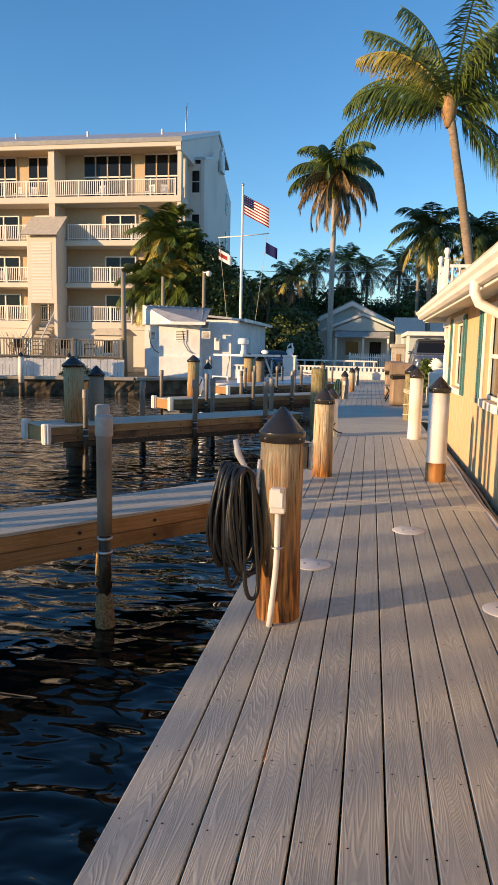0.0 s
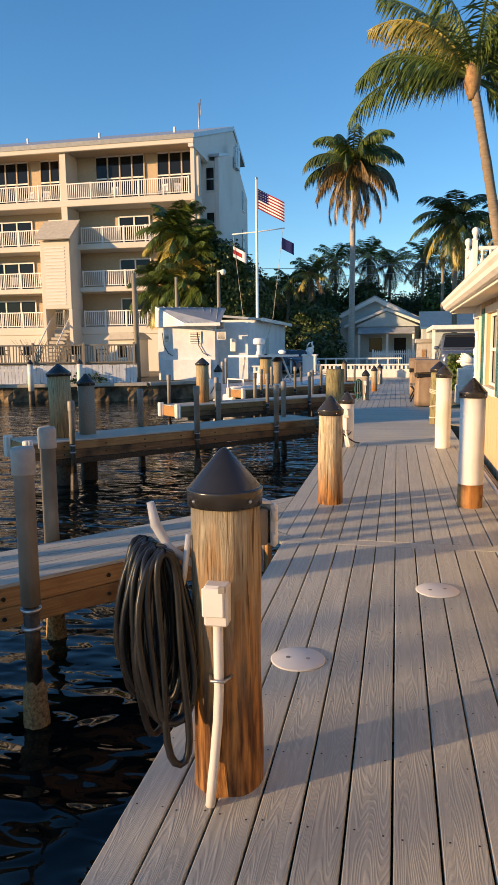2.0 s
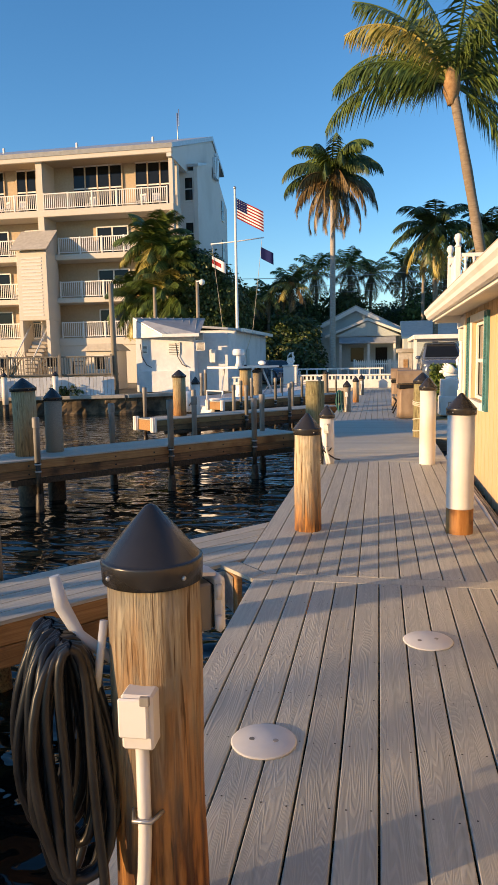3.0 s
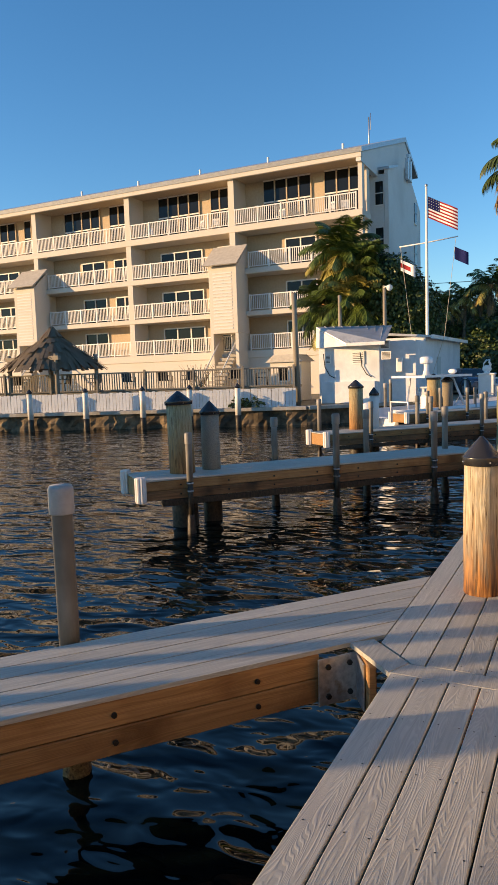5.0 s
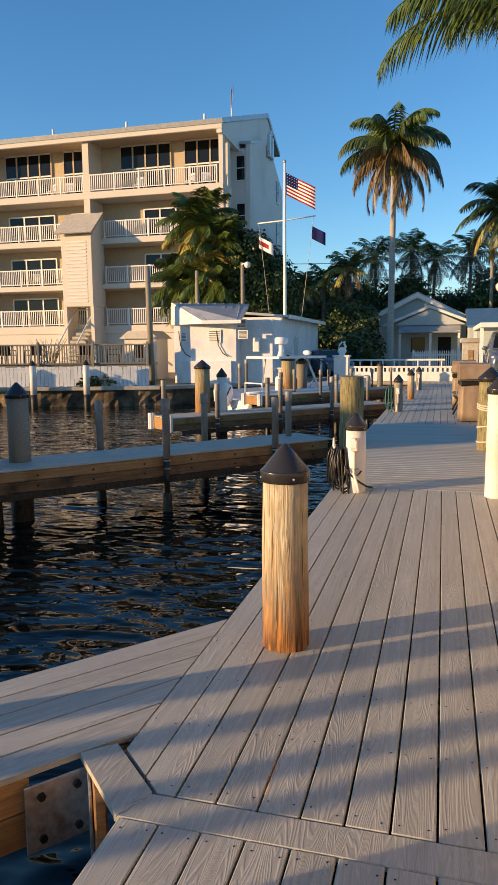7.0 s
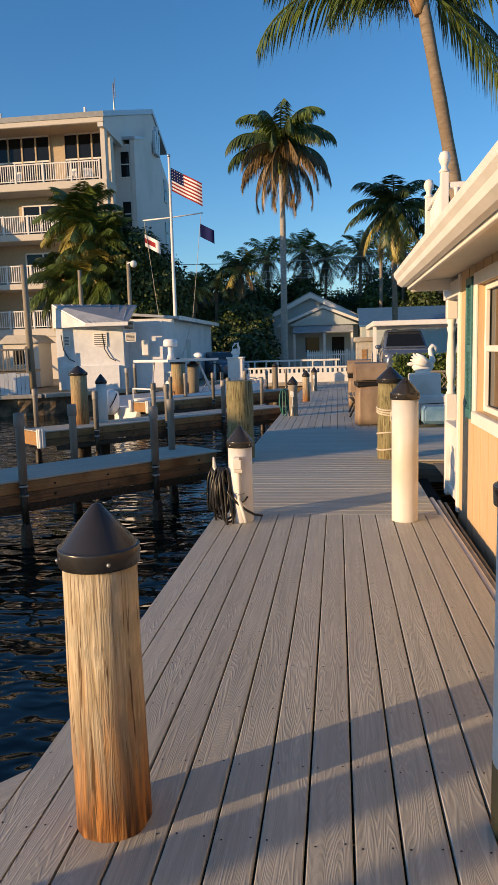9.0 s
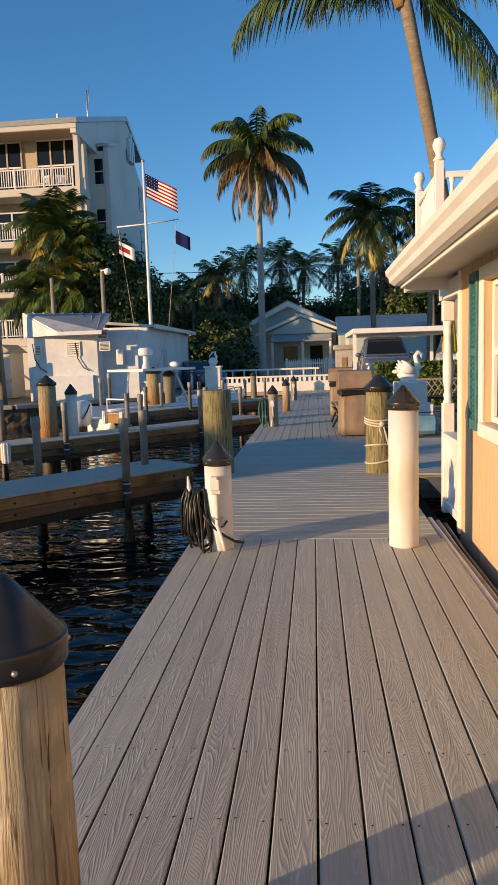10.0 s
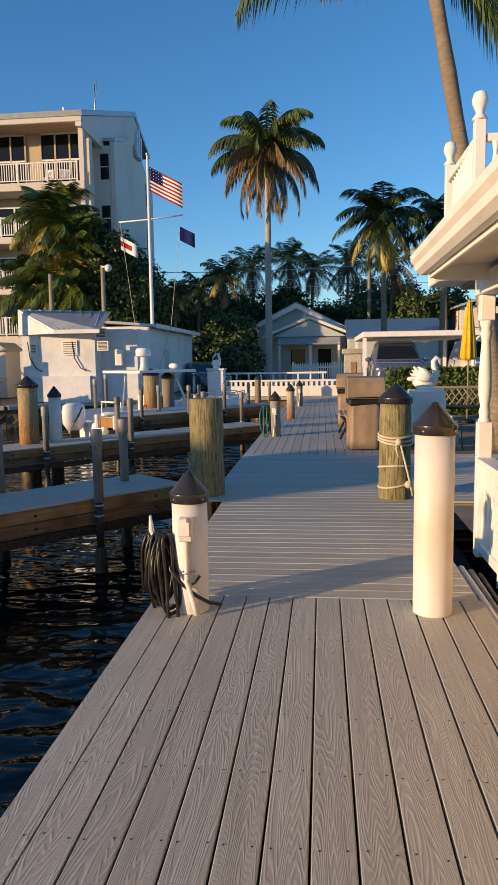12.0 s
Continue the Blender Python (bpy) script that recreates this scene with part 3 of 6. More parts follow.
def outlet(parent, r, z, bottom=0.0, lean=0.03):
    """A white outlet box with its conduit down the post's -y side."""
    ob = part("outlet_box", box(B(), -0.04, 0.04, -r - 0.055, -r + 0.01, z - 0.065, z + 0.075, 0.006), PVC, parent, "white outlet box")
    part("lid", box(B(), -0.044, 0.03, -r - 0.066, -r - 0.056, z - 0.03, z + 0.07, 0.004), WHITE, ob)
    part("latch", box(B(), 0.012, 0.036, -r - 0.07, -r - 0.058, z + 0.055, z + 0.078, 0.002), GREYPIPE, ob)
    part("conduit", tube(B(), [(0, -r - 0.02, z - 0.06), (0.0, -r - 0.022, z - 0.3), (-0.005, -r - 0.025, z * 0.42), (-lean * 0.6, -r - 0.04, z * 0.2), (-lean, -r - 0.055, bottom)], 0.017, 10), PVC, parent, "white conduit")
    part("clamp", tube(B(), [(-0.035, -r + 0.005, z - 0.26), (-0.022, -r - 0.042, z - 0.26), (0.022, -r - 0.042, z - 0.26), (0.04, -r + 0.005, z - 0.26)], 0.006, 6), STEEL, parent)


p1 = wood_post("brown timber post with black cone cap and outlet box", -0.215, 4.25, 0.118, 1.213, 0.42, rot=2)
outlet(p1, 0.118, 0.705)
jm = pose(0, 0, 0, 0, 0, 35)
bx = part("junction_box", box(B(), 0.09, 0.15, -0.04, 0.05, 0.86, 0.99, 0.006), GREYPIPE, p1, "grey weatherproof junction box", m=jm)
part("gasket", box(B(), 0.15, 0.157, -0.036, 0.046, 0.865, 0.985, 0.002), DARKMETAL, bx)
part("lid", box(B(), 0.157, 0.186, -0.052, 0.06, 0.85, 1.01, 0.012), PVC, bx, "white hinged plastic lid")
part("hood", prism(B(), [(0.09, 1.012), (0.165, 1.005), (0.165, 1.014), (0.09, 1.024)], "y", -0.03, 0.045), PVC, bx)
for jz in (0.885, 0.97):
    part("hinge", tube(B(), [(0.16, -0.06, jz - 0.02), (0.16, -0.06, jz + 0.02)], 0.009, 8), PVC, bx)
    part("latch", box(B(), 0.148, 0.18, 0.06, 0.069, jz - 0.013, jz + 0.013, 0.003), PVC, bx)
bm = tube(B(), [(-0.10, -0.03, 0.8), (-0.2, -0.02, 0.86), (-0.245, -0.02, 0.94), (-0.262, -0.02, 1.02)], [0.014, 0.016, 0.02, 0.014], 8)
part("hose_hanger", bm, PVC, p1, "white plastic hose hanger")
part("hanger_arm", tube(B(), [(-0.115, -0.06, 0.92), (-0.122, -0.075, 0.84), (-0.14, -0.075, 0.72)], 0.011, 8), PVC, p1)
hose_coil("thick black hose coiled over a hook on the post", pose(-0.465, 4.2, 0.88, 0, 0, 40), 0.115, 0.62, 18, 0.013, RUBBER, 0.3, 3)
wood_post("pale timber post with black cone cap", -0.275, 8.86, 0.116, 1.078, 0.2, rot=70)
sleeve_post("white sleeved post with black cap and timber foot", 1.077, 8.912, 0.118, 1.247, 0.225)
sleeve_post("tall white sleeved post with black cap", 1.066, 12.965, 0.115, 1.263)
w1 = sleeve_post("short white sleeved post with black cap and outlet", -0.39, 12.92, 0.107, 0.866)
outlet(w1, 0.107, 0.53, 0.02, -0.06)
part("hose_hanger", tube(B(), [(-0.1, -0.02, 0.38), (-0.2, -0.02, 0.42), (-0.235, -0.02, 0.5), (-0.24, -0.02, 0.59)], [0.012, 0.014, 0.018, 0.008], 8), PVC, w1, "white plastic hose hanger")
part("strap", tube(B(), [(0.03, -0.125, 0.2), (0.05, -0.135, 0.215), (0.075, -0.12, 0.25)], 0.009, 6), DARKMETAL, w1)
hose_coil("dark brown hose coiled beside the white post", pose(-0.58, 12.9, 0.5, 0, 0, 40), 0.085, 0.47, 15, 0.011, RUBBER, 0.24, 8)
hs = thing("hose_end", "dark hose end lying across the post", "hose", pose(-0.39, 12.92, 0))
part("hose", tube(B(), [(-0.13, -0.06, 0.36), (-0.10, -0.12, 0.28), (-0.03, -0.135, 0.2), (0.06, -0.14, 0.13), (0.13, -0.12, 0.085), (0.2, -0.1, 0.07)], 0.0115, 8), RUBBER, hs)
wood_post("thick bare greenish timber pile at the dock edge", -0.9, 16.62, 0.185, 1.09, 0.0, GREENPILE, cap=False)
pr = wood_post("greenish timber pile with black cap and rope", 1.2, 16.5, 0.165, 1.25, 0.25, GREENPILE, brim=0.07, h=0.15)
rope = thing("mooring_rope", "pale rope wound round the pile and tied", "rope", pose(1.2, 16.5, 0))
for z in (0.15, 0.34, 0.62, 0.66, 0.7):
    pts = [(0.178 * math.cos(a), 0.178 * math.sin(a), z + 0.03 * math.sin(a + z * 9)) for a in (2 * math.pi * k / 20 for k in range(21))]
    part("turn", tube(B(), pts, 0.013, 6, False), ROPE, rope)
part("tail", tube(B(), [(0.03, -0.19, 0.64), (0.06, -0.2, 0.52), (0.1, -0.2, 0.36), (0.14, -0.19, 0.2), (0.17, -0.2, 0.05)], 0.013, 6), ROPE, rope)
part("tail", tube(B(), [(0.0, -0.19, 0.62), (-0.01, -0.21, 0.56), (0.02, -0.2, 0.47)], 0.012, 6), ROPE, rope)
part("knot", ball(B(), (0.02, -0.19, 0.63), 0.04, 8), ROPE, rope)
part("knot", ball(B(), (0.13, -0.17, 0.17), 0.045, 8), ROPE, rope)
pd = wood_post("weathered post with black cap and outlet", -0.53, 22.75, 0.105, 0.9, 0.0, OLDWOOD)
outlet(pd, 0.105, 0.5)
hose_coil("green hose coil hanging beside a post", pose(-0.74, 22.7, 0.62, 0, 0, 15), 0.12, 0.55, 8, 0.014, TEALHOSE, 0.14, 5)
wood_post("small timber post with black cap", -0.41, 26.95, 0.1, 0.9, 0.1)
pe = wood_post("weathered post with black cap and conduit", -0.33, 31.7, 0.1, 0.85, 0.0, OLDWOOD)
outlet(pe, 0.1, 0.5)
wood_post("weathered post by the white wall", -2.15, 36.6, 0.12, 0.95, 0.0, OLDWOOD, cap=True)


def mooring_pile(label, x, y, r, top, cap=True, lean=0.0, upper=None, white=False):
    p = thing("mooring_pile", label, "pile", pose(x, y, 0, 0, lean, 0), "mooring piles")
    zc = top - 0.2 if cap else top
    part("timber", lathe(B(), [(r * 1.03, -0.3), (r, zc * 0.5), (r * 0.98, zc)], 22, wob=0.04), upper or PILEWOOD, p)
    part("wet_foot", lathe(B(), [(r * 1.04, -2.2), (r * 1.06, -0.6), (r * 1.03, -0.299)], 18, wob=0.1), WETPILE, p)
    if cap:
        cone_cap(p, r * (1.0), zc, 0.16, 0.06)
    return p


mooring_pile("tall timber mooring pile with black cap through the pier", -5.5, 13.45, 0.2, 1.29, lean=-1.5)
mooring_pile("short grey mooring pile with black cap", -5.25, 13.95, 0.15, 1.1, upper=OLDWOOD)
mooring_pile("yellowish mooring pile with black cap at the pier", -5.17, 21.6, 0.185, 1.27)
mooring_pile("white sleeved mooring pile with black cap", -4.8, 22.0, 0.12, 1.06, upper=PVC)
mooring_pile("broad mooring pile with black cap by the boat", -4.9, 30.2, 0.24, 1.3)
mooring_pile("dark mooring pile by the boat", -4.55, 31.0, 0.2, 1.2, upper=OLDWOOD)
for x in (-13.9, -16.0, -18.1, -20.7, -23.3, -25.9, -28.5):
    y = 32.75 + (x + 11.2) * 0.325
    mooring_pile("slim white sleeved pile with black cap before the sea wall", x, y, 0.13, 1.12, upper=PVC)


def guide_pole(x, y, top, r=0.055, low=-1.9):
    p = thing("guide_pole", "grey plastic pipe pole strapped to the pier", "pole", pose(x, y, 0), "guide poles")
    part("pipe", lathe(B(), [(r, -0.05), (r, top - 0.17), (r * 1.04, top - 0.165)], 18), GREYPIPE, p)
    part("sleeve_cap", lathe(B(), [(r * 1.18, top - 0.17), (r * 1.2, top - 0.165), (r * 1.2, top - 0.02), (r * 1.05, top), (0.002, top + 0.004)], 18), POLECAP if r > 0.058 else GREYPIPE, p)
    part("core", lathe(B(), [(r * 0.8, -0.6), (r * 0.8, -0.04)], 14), WETPILE, p)
    part("wet_foot", lathe(B(), [(r * 0.85, low), (r * 1.5, -0.95), (r * 1.2, -0.6), (r * 0.8, -0.55)], 14, wob=0.35), BARNACLE if r > 0.058 else WETPILE, p)
    for z in (-0.08, -0.2):
        part("strap", lathe(B(), [(r * 1.06, z - 0.012), (r * 1.08, z), (r * 1.06, z + 0.012)], 14), STEEL, p)


for x, y, top, r in ((-1.89, 5.83, 0.96, 0.062), (-2.42, 7.13, 0.93, 0.062), (-5.08, 12.97, 0.69, 0.05), (-3.42, 14.93, 0.84, 0.055), (-2.1, 16.35, 0.78, 0.055), (-4.75, 15.4, 0.75, 0.055), (-3.45, 16.75, 0.8, 0.055), (-2.13, 17.5, 0.8, 0.055),
                     (-4.6, 21.0, 0.75, 0.055), (-3.4, 22.4, 0.8, 0.055), (-2.3, 23.7, 0.8, 0.055), (-4.0, 23.5, 0.78, 0.055), (-2.4, 25.2, 0.8, 0.055), (-6.2, 21.6, 0.8, 0.055),
                     (-4.7, 28.2, 0.75, 0.055), (-3.6, 29.6, 0.8, 0.055), (-2.7, 30.9, 0.8, 0.055), (-4.6, 29.9, 0.8, 0.055), (-3.6, 31.4, 0.75, 0.055), (-1.7, 27.0, 0.7, 0.05), (-2.2, 33.5, 0.7, 0.05), (-1.6, 35.5, 0.7, 0.05), (-6.8, 30.5, 1.0, 0.06), (-7.3, 33.2, 1.1, 0.06), (-5.6, 34.0, 1.1, 0.06)):
    guide_pole(x, y, top, r)


# ---- cottage beside the dock ----
WX = 1.65
house = thing("beach_house", "tan sided house with white trim and eaves", "house", kind="structure")


def wall_with_holes(parent, name, y0, y1, z0, z1, holes, x0, x1, material):
    ys = sorted({y0, y1, *[h[0] for h in holes], *[h[1] for h in holes]})
    bm = B()
    for a, b in zip(ys, ys[1:]):
        hole = next((h for h in holes if h[0] <= a and b <= h[1]), None)
        if hole:
            box(bm, x0, x1, a, b, z0, hole[2])
            box(bm, x0, x1, a, b, hole[3], z1)
        else:
            box(bm, x0, x1, a, b, z0, z1)
    return part(name, bm, material, parent)


WINDOWS = [(11.65, 12.85, 0.97, 2.02), (8.3, 9.5, 0.97, 2.02), (4.6, 5.8, 0.97, 2.02)]
wall_with_holes(house, "wall", -3.0, 13.72, -0.42, 2.42, WINDOWS, WX, WX + 0.14, TAN)
k = 0
y = -2.9
while y < 13.5:
    for z0, z1 in ([(-0.42, 2.2)] if not any(a - 0.05 < y < b + 0.05 for a, b, *_ in WINDOWS) else [(-0.42, 0.9), (2.1, 2.2)]):
        part("batten", box(B(), WX - 0.006, WX, y, y + 0.022, z0, z1), TAN, house)
    y += 0.305
part("wall", box(B(), WX + 0.14, 6.5, 13.58, 13.72, -0.12, 3.0), TAN, house)
part("wall", box(B(), WX, 6.5, -3.1, -2.96, -0.12, 3.0), TAN, house)
part("corner_board", box(B(), WX - 0.022, WX + 0.1, 13.66, 13.74, -0.1, 2.19, 0.004), WHITE, house)
# Near-black strip below the siding: crawlspace shade put into the colour.
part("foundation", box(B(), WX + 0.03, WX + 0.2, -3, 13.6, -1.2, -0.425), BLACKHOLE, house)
for i, (a, b, z0, z1) in enumerate(WINDOWS):
    w = part("window", box(B(), WX + 0.09, WX + 0.1, a, b, z0, z1), GLASS, house, "dark double-hung window pane")
    for n, q in (("trim", (a - 0.1, a, z0 - 0.1, z1 + 0.1)), ("trim", (b, b + 0.1, z0 - 0.1, z1 + 0.1)), ("trim", (a, b, z1, z1 + 0.1)), ("sill", (a, b, z0 - 0.1, z0))):
        part(n, box(B(), WX - (0.05 if n == "sill" else 0.025), WX, q[0], q[1], q[2], q[3], 0.006), WHITE, w)
    zm = (z0 + z1) / 2
    e = 0.003
    for q in ((a + 0.05, b - 0.05, zm - 0.025, zm + 0.025), (a + 0.05, b - 0.05, z0 + e, z0 + 0.05), (a + 0.05, b - 0.05, z1 - 0.05, z1 - e), (a + e, a + 0.05, z0 + e, z1 - e), (b - 0.05, b - e, z0 + e, z1 - e)):
        part("sash", box(B(), WX + 0.05, WX + 0.085, *q, 0.004), WHITE, w)
    for s0, s1 in ((a - 0.38, a - 0.12), (b + 0.12, b + 0.38)):
        sh = part("shutter", box(B(), WX - 0.018, WX - 0.002, s0, s1, z0 - 0.08, z1 + 0.08), TEAL, house, "teal louvred shutter")
        for q in ((s0, s0 + 0.04, z0 - 0.08, z1 + 0.08), (s1 - 0.04, s1, z0 - 0.08, z1 + 0.08), (s0 + 0.04, s1 - 0.04, z1 + 0.02, z1 + 0.08), (s0 + 0.04, s1 - 0.04, z0 - 0.08, z0), (s0 + 0.04, s1 - 0.04, zm - 0.03, zm + 0.03)):
            part("rail", box(B(), WX - 0.038, WX - 0.018, *q, 0.003), TEAL, sh)
        slat = None
        z = z0 + 0.02
        while z < z1:
            if slat is None:
                slat = part("slat", box(B(), -0.012, 0.012, s0 + 0.04, s1 - 0.04, -0.003, 0.003), TEAL, sh)
                slat.matrix_basis = pose(WX - 0.026, 0, z, 0, 50, 0)
            else:
                share(slat, sh, pose(WX - 0.026, 0, z, 0, 50, 0))
            z += 0.042
# eaves, gutter, roof
part("soffit", prism(B(), [(1.2, 2.17), (WX, 2.2), (WX, 2.24), (1.2, 2.21)], "y", -3, 14.2), SOFFIT, house)
part("fascia", box(B(), 1.205, 1.235, -3, 14.22, 2.1, 2.3, 0.004), WHITE, house)
part("fascia", prism(B(), [(1.24, 2.08), (6.4, 2.08), (6.4, 3.9), (1.24, 2.3)], "y", 14.2, 14.235), WHITE, house)
part("gutter", prism(B(), [(1.2, 2.13), (1.15, 2.13), (1.11, 2.16), (1.1, 2.2), (1.075, 2.23), (1.07, 2.27), (1.085, 2.28), (1.095, 2.265), (1.2, 2.24)], "y", -3, 14.27), WHITE, house)
part("roof", prism(B(), [(1.14, 2.29), (6.6, 4.0), (6.6, 4.08), (1.14, 2.35)], "y", -3, 14.25), CONC, house)
part("porch_beam", box(B(), WX - 0.02, WX + 0.12, 13.74, 14.66, 2.0, 2.16, 0.006), WHITE, house)
part("porch_ceiling", box(B(), WX + 0.1, 4.4, 13.62, 15.9, 2.165, 2.2), OLDWOOD, house)
ds = part("downspout", tube(B(), [(1.13, 6.9, 2.16), (1.13, 6.9, 2.06), (1.17, 6.9, 1.97), (1.3, 6.9, 1.9), (1.45, 6.9, 1.84), (1.55, 6.9, 1.76), (1.585, 6.9, 1.62), (1.585, 6.9, 0.0)], 0.045, 12), WHITE, house, "white ribbed gutter downspout")
# porch column, skirt rail and balcony balustrade
TURN = [(0.05, 0), (0.05, 0.02), (0.038, 0.04), (0.046, 0.09), (0.034, 0.14), (0.05, 0.24), (0.052, 0.4), (0.04, 0.62), (0.034, 0.72), (0.048, 0.78), (0.036, 0.82), (0.05, 0.86), (0.05, 0.9)]
col = thing("porch_column", "white turned porch column", "column", pose(WX + 0.05, 14.55, 0))
part("base_block", box(B(), -0.055, 0.055, -0.055, 0.055, 0.72, 1.0, 0.006), WHITE, col)
part("turning", lathe(B(), [(r, 1.0 + z * 0.9) for r, z in TURN], 18), WHITE, col)
part("top_block", box(B(), -0.055, 0.055, -0.055, 0.055, 1.8, 2.0, 0.006), WHITE, col)
part("foot_block", box(B(), -0.055, 0.055, -0.055, 0.055, -0.1, 0.72, 0.006), WHITE, col)
skirt = thing("porch_rail", "white porch rail with pierced vertical boards", "railing", pose(WX + 0.05, 13.75, 0))
part("top_rail", box(B(), -0.07, 0.07, 0.0, 0.745, 0.68, 0.72, 0.006), WHITE, skirt)
part("bottom_rail", box(B(), -0.03, 0.03, 0.0, 0.745, -0.06, 0.02, 0.006), WHITE, skirt)
for i in range(6):
    y = 0.005 + i * 0.125
    bm = B()
    prism(bm, [(y, 0.02), (y + 0.12, 0.02), (y + 0.12, 0.2), (y + 0.085, 0.27), (y + 0.085, 0.42), (y + 0.12, 0.48), (y + 0.12, 0.68), (y, 0.68), (y, 0.48), (y + 0.035, 0.42), (y + 0.035, 0.27), (y, 0.2)], "x", -0.01, 0.01)
    part("board", bm, WHITE, skirt)
part("back_board", box(B(), 0.03, 0.04, 0.0, 0.74, 0.02, 0.68), WHITE, skirt)
bal = thing("roof_balustrade", "white balcony balustrade with ball finials", "balustrade", pose(1.61, 14.53, 0))
part("platform", box(B(), -0.15, 2.4, -0.2, 1.5, 2.205, 2.5, 0.01), WHITE, bal)
for px, py in ((0, 0), (0, 1.25), (2.2, 0), (2.2, 1.25)):
    p = part("newel", box(B(), px - 0.042, px + 0.042, py - 0.042, py + 0.042, 2.5, 3.3, 0.006), WHITE, bal)
    b = lathe(B(), [(0.045, 3.3), (0.06, 3.31), (0.03, 3.35), (0.035, 3.37), (0.058, 3.42), (0.062, 3.45), (0.045, 3.5), (0.002, 3.52)], 16, (px, py))
    part("finial", b, WHITE, p)
for (x0, x1, y0, y1, n) in ((-0.03, 0.03, 0.05, 1.2, 9), (0.05, 2.15, -0.03, 0.03, 16)):
    part("top_rail", box(B(), x0, x1, y0, y1, 3.14, 3.2, 0.006), WHITE, bal)
    part("bottom_rail", box(B(), x0, x1, y0, y1, 2.6, 2.65, 0.006), WHITE, bal)
    for i in range(n):
        cx, cy = x0 + (x1 - x0) * (i + 0.5) / n, y0 + (y1 - y0) * (i + 0.5) / n
        part("baluster", lathe(B(), [(0.02, 2.65), (0.032, 2.72), (0.018, 2.8), (0.03, 2.92), (0.018, 3.06), (0.028, 3.14)], 8, (cx, cy)), WHITE, bal)
# pipes and rubble between dock and house
for i, (x, z, r, mtl) in enumerate(((1.44, -0.035, 0.026, PVC), (1.50, -0.06, 0.024, GREYPIPE), (1.56, -0.09, 0.02, RUBBER))):
    pp = thing("supply_pipe", "long pipe lying between dock and house wall", "pipe", pose(x, 0, z))
    part("run", tube(B(), [(0.012 * math.sin(t * 1.3 + i), t * 1.0, 0.01 * math.sin(t * 2.1 + i)) for t in range(-3, 15)], r, 8), mtl, pp)
bm = B()
for i in range(150):
    ball(bm, (random.uniform(1.44, 1.64), -2.5 + 16 * i / 150 + random.uniform(-0.05, 0.05), -0.22 + random.uniform(-0.03, 0.04)), random.uniform(0.04, 0.08), 6, (1, 1.4, 0.6))
o = tagged(part("rubble", bm, BLACKHOLE), "rubble in the gap by the house, its shade painted near-black", "rubble", kind="stuff")
# Block added to close the gap, near-black in place of its shade.
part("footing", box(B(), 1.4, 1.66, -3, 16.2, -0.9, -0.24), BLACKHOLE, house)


# ---- condominium across the canal ----
condo = thing("apartment_building", "cream four-storey apartment block with white balcony railings", "building", Matrix.Translation((0, 0, 0.25)) @ Matrix.Diagonal((1, 1, 1.012, 1)), kind="")
FY, BY, CX0 = 50.8, 52.7, -13.7
BAYS = [-13.75, -23.45, -32.75, -42.4, -51.8, -61.0]
FLOORS = [(2.95, 0.55), (5.8, 0.36), (8.85, 0.4), (11.95, 0.46)]
part("base", box(B(), -61, CX0 - 0.1, FY, 60, -0.5, 2.5), STUCCO, condo)
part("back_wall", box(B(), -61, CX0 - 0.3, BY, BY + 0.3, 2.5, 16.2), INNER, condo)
part("core", box(B(), -60.5, CX0 - 0.6, BY + 0.3, 66, -0.5, 15.6), STUCCOW, condo)
for z, t in FLOORS:
    part("balcony_slab", box(B(), -61, CX0 + 0.05, FY - 0.08, BY, z - t, z, 0.03), STUCCO, condo)
for i, x in enumerate(BAYS):
    w = 0.22 if i == 0 else 0.36
    part("party_wall", box(B(), x - w, x + w * 0.3, FY - 0.05 if i else FY + 0.0, (BY if i else FY + 0.5), 2.5, 15.3), STUCCO, condo)
    if i == 0:
        part("party_wall", box(B(), x - 0.15, x, BY - 0.6, BY, 2.5, 15.3), STUCCO, condo)
part("fascia", box(B(), -61, CX0 + 0.1, FY - 0.35, FY - 0.1, 15.2, 15.78, 0.03), STUCCO, condo)
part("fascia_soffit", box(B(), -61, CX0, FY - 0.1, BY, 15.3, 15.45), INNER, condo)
part("roof", prism(B(), [(FY - 0.5, 15.78), (62.7, 19.75), (67, 17.8), (67, 17.5), (62.7, 19.4), (FY - 0.4, 15.5)], "x", -61, CX0 + 0.15), ROOFMETAL, condo)
part("gable_wall", prism(B(), [(FY - 0.3, 15.5), (62.7, 19.4), (64.5, 18.6), (64.5, 14.6), (FY - 0.3, 14.95)], "x", CX0 - 0.3, CX0 + 0.05), STUCCOW, condo)
part("setback_wall", box(B(), -15.5, -13.22, 54.62, 54.9, -0.5, 15.0), STUCCOW, condo)
part("side_wall", prism(B(), [(54.6, -0.5), (64.8, -0.5), (64.8, 14.2), (60.5, 16.6), (56.8, 16.0), (54.6, 15.3)], "x", -13.2, -12.9), STUCCOW, condo)
part("side_cap", prism(B(), [(54.5, 15.25), (57, 15.95), (57, 16.1), (54.5, 15.45)], "x", -14.3, -12.8), ROOFMETAL, condo)
